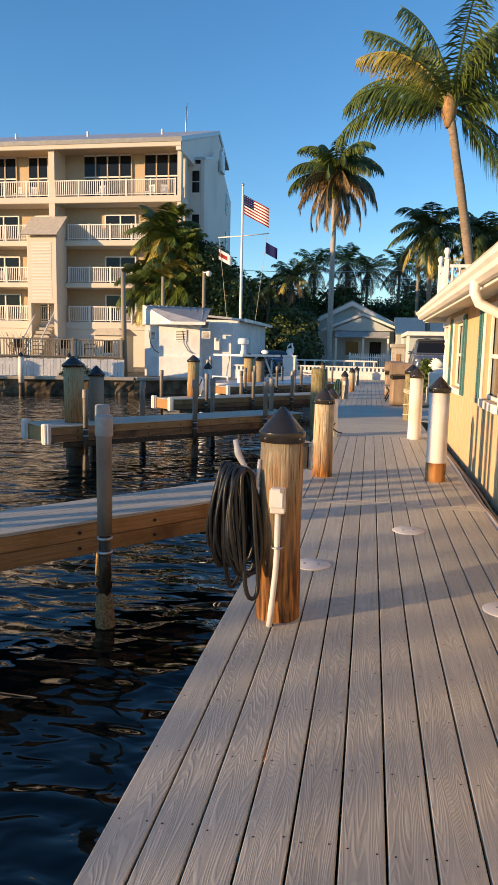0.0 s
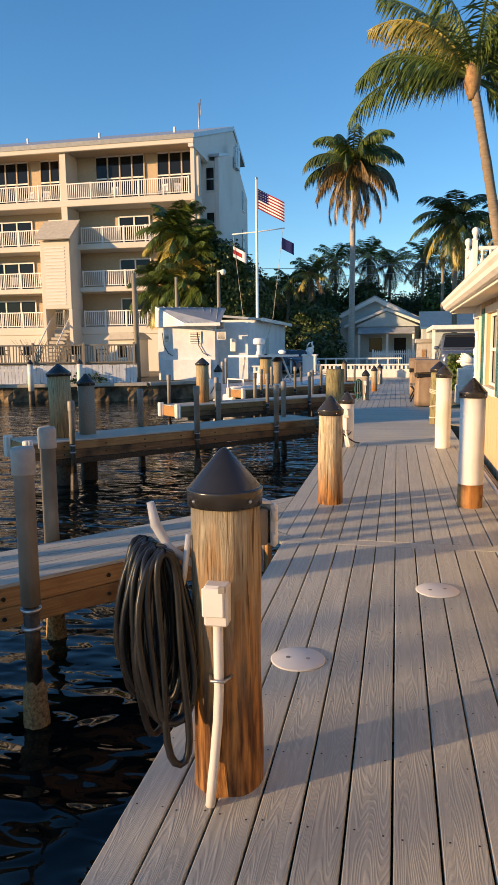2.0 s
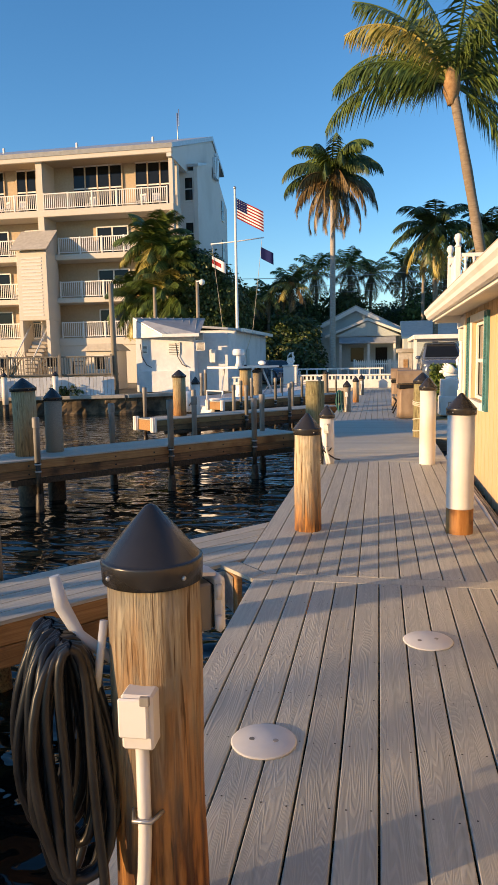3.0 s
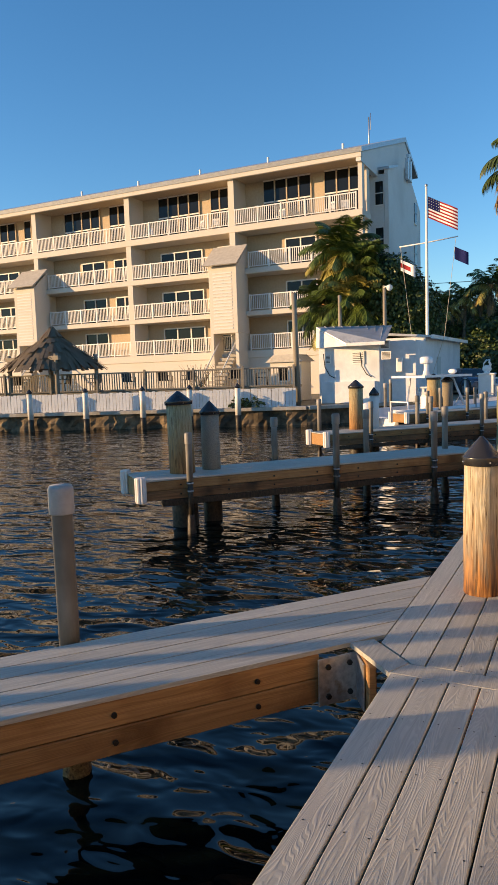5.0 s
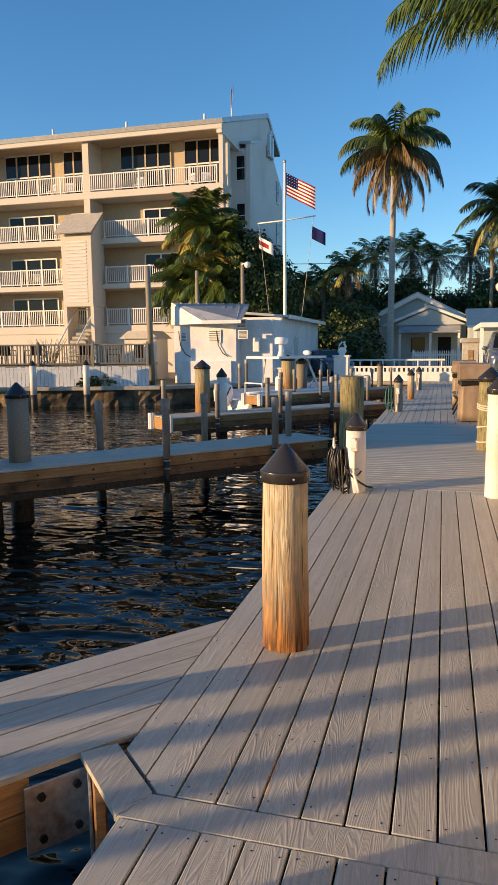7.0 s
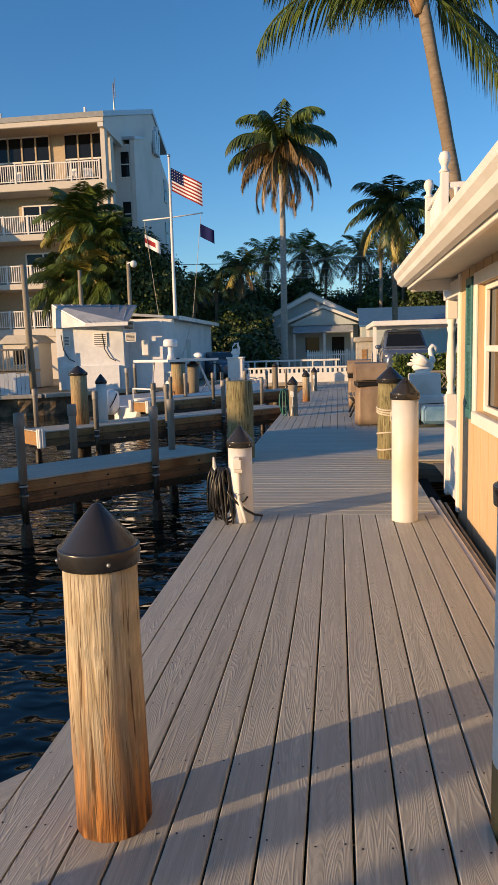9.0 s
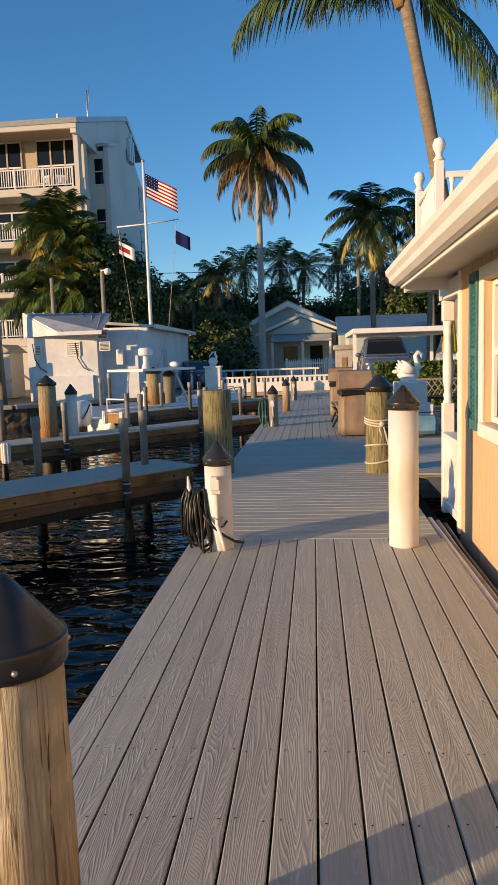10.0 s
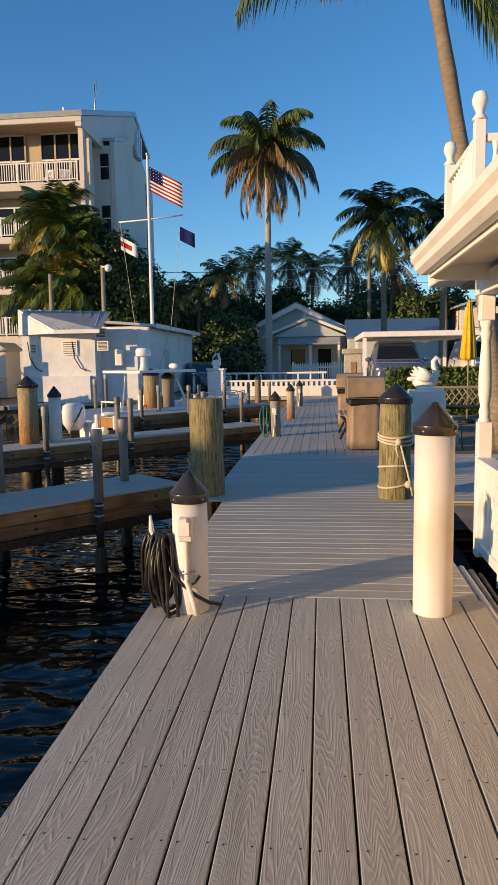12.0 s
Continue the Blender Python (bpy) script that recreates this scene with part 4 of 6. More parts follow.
for z in (3.6, 6.6, 9.7, 12.9):
    for x0, x1, y0, y1 in ((-13.85, -13.3, 54.57, 54.61), (-12.89, -12.86, 62.6, 63.4)):
        w = part("window", box(B(), x0, x1, y0, y1, z, z + 1.6), GLASS, condo)
        part("frame", box(B(), x0 - 0.0, x1 + 0.0, y0 - 0.03, y1 - 0.005, z + 0.77, z + 0.83), WHITE, w)
        part("frame", box(B(), x0 - 0.06, x1 + 0.06, y0 - 0.03, y1 - 0.005, z - 0.08, z), WHITE, w)


def glazing(x0, x1, z0, z1, cols, rows):
    w = part("window", box(B(), x0, x1, BY - 0.06, BY - 0.02, z0, z1), GLASS, condo)
    for i in range(cols + 1):
        x = x0 + (x1 - x0) * i / cols
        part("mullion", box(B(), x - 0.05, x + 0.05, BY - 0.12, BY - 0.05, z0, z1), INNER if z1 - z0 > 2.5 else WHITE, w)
    for z in [z0, z1] + rows:
        part("transom", box(B(), x0, x1, BY - 0.11, BY - 0.05, z - 0.05, z + 0.05), WHITE, w)


bal_mesh = post_mesh = None


def railing(x0, x1, z, y):
    """One balcony railing: rails, posts and upright bars."""
    global bal_mesh, post_mesh
    r = part("railing", box(B(), x0, x1, y - 0.03, y + 0.03, z + 1.08, z + 1.15), WHITE, condo)
    part("bottom_rail", box(B(), x0, x1, y - 0.02, y + 0.02, z + 0.1, z + 0.15), WHITE, r)
    n = int((x1 - x0) / 0.15)
    for i in range(n + 1):
        m = Matrix.Translation((x0 + (x1 - x0) * i / n, y, z))
        if bal_mesh is None:
            bal_mesh = part("bar", box(B(), -0.022, 0.022, -0.015, 0.015, 0.12, 1.1), WHITE, r, m=m)
        else:
            share(bal_mesh, r, m)
    k = max(2, int((x1 - x0) / 1.6))
    for i in range(k + 1):
        x = x0 + (x1 - x0) * i / k
        part("post", box(B(), x - 0.045, x + 0.045, y - 0.045, y + 0.045, z, z + 1.18), WHITE, r)


for b, (xr, xl) in enumerate(zip(BAYS, BAYS[1:])):
    lo, hi = xl + 0.12, xr - 0.38
    for f, (z, t) in enumerate(FLOORS):
        if f == 3:
            glazing(lo + 1.5, lo + 5.3, z + 0.3, z + 3.3, 4, [z + 1.75])
            glazing(lo + 6.3, hi - 0.1, z + 0.3, z + 3.3, 3, [z + 1.75])
        elif b % 2 == 0:
            glazing(lo + 3.2, lo + 5.6, z + 0.05, z + 2.1, 2, [])
            if f:
                glazing(lo + 6.6, lo + 8.4, z + 0.05, z + 2.1, 2, [])
        else:
            glazing(lo + 1.6, lo + 5.4, z + 0.05, z + 2.1, 3, [])
            glazing(lo + 6.8, hi - 0.1, z + 0.05, z + 2.1, 2, [])
        stair = b % 2 == 0 and f < 3
        railing(lo + (1.0 if stair else 0), hi, z, FY)
    if b % 2 == 0:
        part("stair_tower", box(B(), xl - 1.45, xl + 0.85, FY - 1.5, FY + 0.3, 4.2, 8.95, 0.03), STUCCO, condo)
        for z in range(18):
            part("louvre", box(B(), xl - 1.1, xl + 0.45, FY - 1.53, FY - 1.5, 4.5 + z * 0.23, 4.6 + z * 0.23), STUCCOW, condo)
        part("tower_roof", prism(B(), [(FY - 1.9, 8.95), (FY - 0.1, 10.4), (FY - 0.1, 10.55), (FY - 2.0, 9.0)], "x", xl - 1.7, xl + 1.1), BROWNROOF, condo)
        part("tower_wall", prism(B(), [(FY - 1.5, 8.9), (FY + 0.2, 8.9), (FY + 0.2, 10.3)], "x", xl - 1.45, xl + 0.85), STUCCO, condo)
        part("tower_leg", box(B(), xl - 1.45, xl - 1.2, FY - 1.5, FY, -0.5, 4.2), STUCCO, condo)
        part("tower_leg", box(B(), xl + 0.6, xl + 0.85, FY - 1.5, FY, -0.5, 4.2), STUCCO, condo)
        for i in range(10):
            part("step", box(B(), xl - 0.9, xl + 0.3, FY - 3.6 + i * 0.3, FY - 3.3 + i * 0.3, 0.3 + i * 0.27 - 0.2, 0.3 + i * 0.27), CONC, condo)
        for sx in (xl - 1.0, xl + 0.4):
            part("stair_rail", tube(B(), [(sx, FY - 3.7, 1.2), (sx, FY - 0.6, 4.0)], 0.05, 6), WHITE, condo)
ant = part("antenna", tube(B(), [(0, 0, 18.5), (0, 0, 21.6)], 0.06, 6), STEEL, condo, m=pose(-16.4, 62, 0))
part("element", tube(B(), [(-0.0, 0, 20.6), (0.14, 0, 20.6), (0.14, 0, 21.9)], 0.03, 6), STEEL, ant)
for dy, h in ((0, 1.6), (0.5, 2.0), (1.0, 1.6)):
    part("aerial_panel", box(B(), -12.85, -12.6, 59.4 + dy, 59.7 + dy, 15.6, 15.6 + h, 0.02), STEEL, condo)
for i in range(5):
    part("vent_pipe", tube(B(), [(-17 - i * 6.3, 57, 17), (-17 - i * 6.3, 57, 18.3)], 0.1, 6), WHITE, condo)


# balcony furniture seen between the bars
def balcony_chair(x, z, rz):
    c = thing("balcony_chair", "white slatted chair on a balcony", "chair", pose(x, FY + 0.9, z, 0, 0, rz), "balcony chairs")
    part("seat", box(B(), -0.27, 0.27, -0.25, 0.25, 0.4, 0.46, 0.01), WHITE, c)
    part("backrest", box(B(), -0.27, 0.27, 0.22, 0.27, 0.46, 1.0, 0.01), WHITE, c)
    for sx in (-0.24, 0.24):
        for sy in (-0.22, 0.22):
            part("leg", box(B(), sx - 0.02, sx + 0.02, sy - 0.02, sy + 0.02, 0, 0.4), WHITE, c)


for x, f, rz in ((-15.2, 3, 20), (-20.1, 3, -15), (-25.5, 3, 10), (-26.8, 3, -30), (-31.5, 3, 0), (-26.2, 1, 0), (-28.4, 1, 30), (-16.3, 3, -20)):
    balcony_chair(x, FLOORS[f][0] * 1.012 + 0.25, rz)


# ---- fence and railing on the sea wall ----
U = Vector((0.951, 0.309, 0))
fence = thing("plank_fence", "white vertical plank fence along the sea wall", "fence", Matrix.Translation((-11.7, 33.35, 0)) @ Matrix.Rotation(math.atan2(-U.y, -U.x), 4, "Z"), kind="")
tint = random.Random(4)
master = None
for i in range(150):
    m = Matrix.Translation((i * 0.16, 0, 0)) @ pose(0, 0, tint.uniform(-0.02, 0.02), 0, tint.uniform(-1, 1), 0)
    if master is None:
        master = part("board", box(B(), 0, 0.145, -0.012, 0.012, 0.0, 0.84, 0.004), SHEDPAINT, fence, m=m)
    else:
        share(master, fence, m)
for z in (0.15, 0.7):
    part("rail", box(B(), 0, 24, -0.06, -0.015, z, z + 0.08), OLDWOOD, fence)
rail = thing("deck_railing", "weathered grey wooden railing with upright balusters", "railing", Matrix.Translation((-12.2, 34.4, 0)) @ Matrix.Rotation(math.atan2(-U.y, -U.x), 4, "Z"))
master = None
for i in range(185):
    m = Matrix.Translation((i * 0.13, 0, 0)) @ pose(0, 0, 0, 0, tint.uniform(-1.5, 1.5), 0)
    if master is None:
        master = part("baluster", box(B(), 0, 0.05, -0.02, 0.02, 0.9, 1.78, 0.004), OLDWOOD, rail, m=m)
    else:
        share(master, rail, m)
for z in (0.95, 1.78):
    part("rail", box(B(), -0.1, 24.1, -0.06, 0.06, z - 0.04, z + 0.03, 0.006), OLDWOOD, rail)
for i in range(11):
    part("post", box(B(), i * 2.4 - 0.05, i * 2.4 + 0.05, 0.03, 0.13, 0, 1.9, 0.008), OLDWOOD, rail)
part("raised_deck", box(B(), -0.1, 24.1, -4.0, -0.02, 0.78, 0.9), OLDWOOD, rail)


def lounge(m):
    c = thing("patio_chair", "dark metal patio chair on the raised deck", "chair", m, "patio chairs")
    part("seat", box(B(), -0.26, 0.26, -0.25, 0.25, 0.42, 0.46, 0.01), DARKMETAL, c)
    part("backrest", box(B(), -0.26, 0.26, 0.24, 0.28, 0.46, 0.95, 0.01), DARKMETAL, c, m=pose(0, 0, 0, -8, 0, 0))
    for sx in (-0.24, 0.24):
        part("arm", tube(B(), [(sx, -0.25, 0.0), (sx, -0.25, 0.65), (sx, 0.26, 0.66)], 0.02, 6), DARKMETAL, c)
        part("leg", tube(B(), [(sx, 0.25, 0.44), (sx, 0.28, 0.0)], 0.02, 6), DARKMETAL, c)


for i in range(12):
    t = 1.6 + i * 1.75 + tint.uniform(-0.3, 0.3)
    lounge(Matrix.Translation((-12.2, 34.4, 0.9)) @ Matrix.Rotation(math.atan2(-U.y, -U.x), 4, "Z") @ pose(t, -0.9 - tint.uniform(0, 0.8), 0, 0, 0, tint.uniform(-60, 240)))

tiki = thing("tiki_hut", "thatched palm-roof hut on timber posts", "hut", pose(-24.2, 31.6, 0.9))
for sx in (-1.5, 1.5):
    for sy in (-1.5, 1.5):
        part("post", lathe(B(), [(0.11, -0.9), (0.1, 1.9)], 10, (sx, sy)), OLDWOOD, tiki)
part("plate_beam", box(B(), -1.7, 1.7, -1.6, -1.4, 1.6, 1.8), OLDWOOD, tiki)
bm = B()
for layer in range(7):
    for i in range(90):
        a = 2 * math.pi * i / 90 + layer * 0.3
        r0, r1 = 2.6 - layer * 0.36, 2.6 - layer * 0.36 - 0.75
        z0, z1 = 1.25 + layer * 0.26, 1.25 + layer * 0.26 + 0.52
        w = 0.11
        rj = r0 + random.uniform(-0.15, 0.2)
        t = Vector((-math.sin(a), math.cos(a), 0))
        d = Vector((math.cos(a), math.sin(a), 0))
        p, q = d * rj + Vector((0, 0, z0 - random.uniform(0, 0.2))), d * max(r1, 0.05) + Vector((0, 0, z1))
        bm.faces.new([bm.verts.new(v) for v in (p - t * w, p + t * w, q + t * w * 0.6, q - t * w * 0.6)])
part("thatch", bm, THATCH, tiki)
part("roof_core", lathe(B(), [(2.2, 1.35), (0.1, 2.95)], 16), THATCH, tiki)


# ---- white dockside shed and long store behind it ----
shed = thing("dock_shed", "white painted dockside shed with metal awning", "shed", Matrix.Diagonal((1, 1, 1.07, 1)))
part("wall", box(B(), -11.35, -8.4, 35.5, 38.4, 0, 2.5, 0.01), SHEDPAINT, shed)
part("counter_front", box(B(), -11.2, -8.6, 35.36, 35.5, 0.0, 0.95, 0.01), SHEDPAINT, shed)
def slab(corners, t):
    """A flat sheet of thickness t under the given corners."""
    bm = B()
    hi, lo = [bm.verts.new(c) for c in corners], [bm.verts.new((c[0], c[1], c[2] - t)) for c in corners]
    bm.faces.new(hi)
    bm.faces.new(list(reversed(lo)))
    for i in range(len(hi)):
        j = (i + 1) % len(hi)
        bm.faces.new((hi[i], lo[i], lo[j], hi[j]))
    return bm


RIDGE_L, RIDGE_R, EAVE_R, EAVE_L = Vector((-11.45, 35.5, 3.4)), Vector((-8.3, 37.4, 3.38)), Vector((-7.95, 34.72, 2.58)), Vector((-9.7, 34.72, 2.58))
part("awning", slab([RIDGE_L, RIDGE_R, EAVE_R, EAVE_L], 0.06), ROOFMETAL, shed)
for i in range(1, 9):
    u = i / 9
    part("roof_rib", tube(B(), [EAVE_L.lerp(EAVE_R, u) + Vector((0, 0, 0.01)), RIDGE_L.lerp(RIDGE_R, u) + Vector((0, 0, 0.01))], 0.025, 5), ROOFMETAL, shed)
part("awning_end", slab([RIDGE_L + Vector((0, -0.03, -0.07)), EAVE_L + Vector((0, -0.02, -0.07)), Vector((-11.45, 35.44, 2.5))], 0.04), SHEDPAINT, shed)
part("awning_fascia", box(B(), -9.72, -7.93, 34.66, 34.7, 2.46, 2.6), SHEDPAINT, shed)
for x, z, w, h in ((-11.0, 1.75, 0.28, 0.4), (-9.7, 1.7, 0.6, 0.55), (-8.35, 2.3, 0.45, 0.35), (-8.3, 1.85, 0.45, 0.35)):
    y = 35.46
    sg = part("notice_sign", box(B(), x, x + w, y - 0.02, y, z, z + h), WHITE, shed, "white notice board")
    for i in range(6):
        part("line_of_writing", box(B(), x + 0.04, x + w - 0.05, y - 0.026, y - 0.022, z + h * (0.12 + i * 0.14), z + h * (0.12 + i * 0.14) + 0.028), SIGNINK, sg)
for sx in (-11.1, -9.3):
    part("hose_line", tube(B(), [(sx, 35.44, 2.2), (sx + 0.08, 35.42, 1.6), (sx + 0.3, 35.42, 1.25), (sx + 0.55, 35.42, 1.12)], 0.02, 6), RUBBER, shed)
part("meter_box", box(B(), -7.75, -7.45, 35.9, 36.1, 1.3, 1.9, 0.03), WHITE, shed)
store = thing("long_store", "long pale store building behind the shed", "building", Matrix.Diagonal((1, 1, 1.05, 1)))
part("wall", box(B(), -11.6, -6.9, 38.45, 48, 0, 2.9, 0.01), SHEDPAINT, store)
part("roof", prism(B(), [(-11.9, 3.3), (-6.6, 2.85), (-6.6, 2.95), (-11.9, 3.42)], "y", 38.2, 48.4), ROOFMETAL, store)
part("roof_edge", box(B(), -6.62, -6.5, 38.2, 48.5, 2.8, 2.97), WHITE, store)
part("door", box(B(), -6.9, -6.87, 41, 41.9, 0, 2.0), COTTAGE, store)
part("wall", box(B(), -8.5, -6.9, 36.2, 38.45, 0, 2.7, 0.01), SHEDPAINT, store)
kiosk = thing("garden_kiosk", "small cream kiosk with brown roof and white window", "shed", pose(-14.6, 39.0, 0.0))
part("wall", box(B(), -0.9, 0.9, 0, 1.5, 0, 2.1), STUCCO, kiosk)
part("roof", prism(B(), [(-1.1, 2.1), (1.1, 2.1), (0.6, 2.5), (-0.6, 2.5)], "y", -0.2, 1.7), BROWNROOF, kiosk)
w = part("window", box(B(), -0.35, 0.2, -0.03, 0, 1.1, 1.8), GLASS, kiosk)
for q in ((-0.42, -0.35, 1.05, 1.85), (0.2, 0.27, 1.05, 1.85), (-0.35, 0.2, 1.8, 1.87), (-0.35, 0.2, 1.03, 1.1)):
    part("frame", box(B(), q[0], q[1], -0.06, 0, q[2], q[3]), WHITE, w)

# white balustrade wall and pelican at the head of the dock
hw = thing("pierced_wall", "low white wall pierced with square openings along its top", "wall")
part("panel", box(B(), -3.75, 1.3, 38.45, 38.65, -0.05, 0.42, 0.01), WHITE, hw)
part("coping", box(B(), -3.75, 1.3, 38.42, 38.68, 0.6, 0.68, 0.01), WHITE, hw)
for i in range(24):
    part("pier", box(B(), -3.75 + i * 0.215, -3.64 + i * 0.215, 38.46, 38.64, 0.42, 0.6), WHITE, hw)
hw2 = thing("pierced_wall", "low white pierced wall beside the shed", "wall")
part("panel", box(B(), -8.3, -6.2, 36.35, 36.5, -0.05, 0.42, 0.01), WHITE, hw2)
part("coping", box(B(), -8.3, -6.2, 36.32, 36.53, 0.6, 0.68, 0.01), WHITE, hw2)
for i in range(10):
    part("pier", box(B(), -8.3 + i * 0.23, -8.18 + i * 0.23, 36.36, 36.5, 0.42, 0.6), WHITE, hw2)
ped = thing("wall_pier", "white square pier ending the low wall", "pillar")
part("shaft", box(B(), -4.45, -3.76, 38.25, 38.9, -0.05, 1.12, 0.015), WHITE, ped)
part("cap", box(B(), -4.5, -3.71, 38.2, 38.95, 1.12, 1.2, 0.015), WHITE, ped)
bm = B()
ball(bm, (0, 0, 0.2), 0.18, 12, (1.2, 0.8, 1))
tube(bm, [(0.08, 0, 0.25), (0.16, 0, 0.4), (0.1, 0, 0.52), (0.12, 0, 0.62), (0.0, 0, 0.6)], [0.09, 0.06, 0.05, 0.06, 0.02], 8)
tube(bm, [(-0.0, 0, 0.62), (-0.14, 0, 0.45), (-0.16, 0, 0.3)], [0.05, 0.03, 0.01], 6)
lathe(bm, [(0.16, 0), (0.14, 0.06), (0.08, 0.1)], 10)
tagged(part("pelican_statue", bm, WHITE, m=pose(-4.1, 38.55, 1.2)), "small white pelican statue on a white pier", "statue")
pf = thing("picket_fence", "white picket fence before the cottage", "fence")
master = None
for i in range(36):
    m = Matrix.Translation((-0.9 + i * 0.11, 43.0, 0))
    if master is None:
        master = part("picket", prism(B(), [(0, 0.3), (0.06, 0.3), (0.06, 1.28), (0.03, 1.38), (0, 1.28)], "y", -0.01, 0.01), WHITE, pf, m=m)
    else:
        share(master, pf, m)
for z in (0.5, 1.1):
    part("rail", box(B(), -1, 3.1, 43.02, 43.06, z, z + 0.08), WHITE, pf)
for x in (-1, 1.0, 3.05):
    part("post", box(B(), x - 0.05, x + 0.05, 43.07, 43.17, -0.05, 1.4), WHITE, pf)
rf = thing("rail_fence", "low white rail fence behind the wall", "fence")
for i in range(9):
    part("post", box(B(), -4.0 + i * 0.55, -3.93 + i * 0.55, 40.0, 40.07, -0.05, 0.98), WHITE, rf)
part("rail", box(B(), -4.1, 0.6, 39.96, 40.0, 0.9, 0.98), WHITE, rf)


# ---- cottage, carport and cars beyond the dock ----
cot = thing("cottage", "pale green gabled cottage with white bargeboards", "house", pose(-1.5, 61.5, -0.1) @ Matrix.Diagonal((1.066, 0.62, 1.13, 1)))
part("wall", prism(B(), [(-3.2, 0), (3.4, 0), (3.4, 3.3), (0.0, 4.85), (-3.2, 3.3)], "y", 0, 8), COTTAGE, cot)
for s in (-1, 1):
    part("roof", prism(B(), [(0, 4.95), (s * 3.9, 3.12), (s * 3.9, 3.3), (0, 5.15)], "y", -0.7, 8.5), ROOFMETAL, cot)
    part("bargeboard", prism(B(), [(0, 4.75), (s * 3.9, 2.95), (s * 3.9, 3.2), (0, 5.05)], "y", -0.78, -0.7), WHITE, cot)
    part("bargeboard", prism(B(), [(0.9, 4.0), (0.9 + s * 3.2, 2.8), (0.9 + s * 3.2, 2.98), (0.9, 4.2)], "y", -2.2, -2.1), WHITE, cot)
    part("porch_roof", prism(B(), [(0.9, 4.12), (0.9 + s * 3.2, 2.9), (0.9 + s * 3.2, 2.98), (0.9, 4.2)], "y", -2.1, 0.0), ROOFMETAL, cot)
part("porch_gable", prism(B(), [(-1.6, 2.9), (3.4, 2.9), (0.9, 3.95)], "y", -2.0, -1.9), COTTAGE, cot)
part("porch_awning", prism(B(), [(-3.2, 2.35), (-2.0, 2.75), (-2.0, 2.85), (-3.3, 2.4)], "x", -1.2, 3.0), ROOFMETAL, cot)
for x in (-1.1, 1.0, 2.9):
    part("porch_post", box(B(), x - 0.08, x + 0.08, -3.1, -2.95, 0, 2.5), WHITE, cot)
part("window", box(B(), -0.4, 0.6, -0.05, -0.02, 1.1, 2.1), GLASS, cot)
part("door", box(B(), 1.5, 2.4, -0.05, -0.02, 0, 2.1), BLACKHOLE, cot)
annex = thing("blue_roof_annex", "annex with a blue metal roof", "house")
part("wall", box(B(), 2.2, 8.0, 56, 62, 0, 2.9), COTTAGE, annex)
part("roof", prism(B(), [(55.4, 2.8), (59, 4.1), (62.5, 2.8), (62.5, 2.9), (59, 4.25), (55.4, 2.95)], "x", 2.0, 8.4), BLUEROOF, annex)
cp = thing("carport", "flat-roofed white carport on thin posts", "carport")
part("roof", box(B(), 1.9, 6.3, 35.2, 42.0, 2.3, 2.5, 0.02), WHITE, cp)
for x in (2.0, 6.0):
    for y in (35.6, 41.8):
        part("post", box(B(), x - 0.07, x + 0.07, y, y + 0.14, -0.05, 2.3), WHITE, cp)
part("downpipe", tube(B(), [(6.15, 35.3, 2.3), (6.0, 35.45, 2.1), (5.9, 35.5, 0)], 0.05, 6), WHITE, cp)


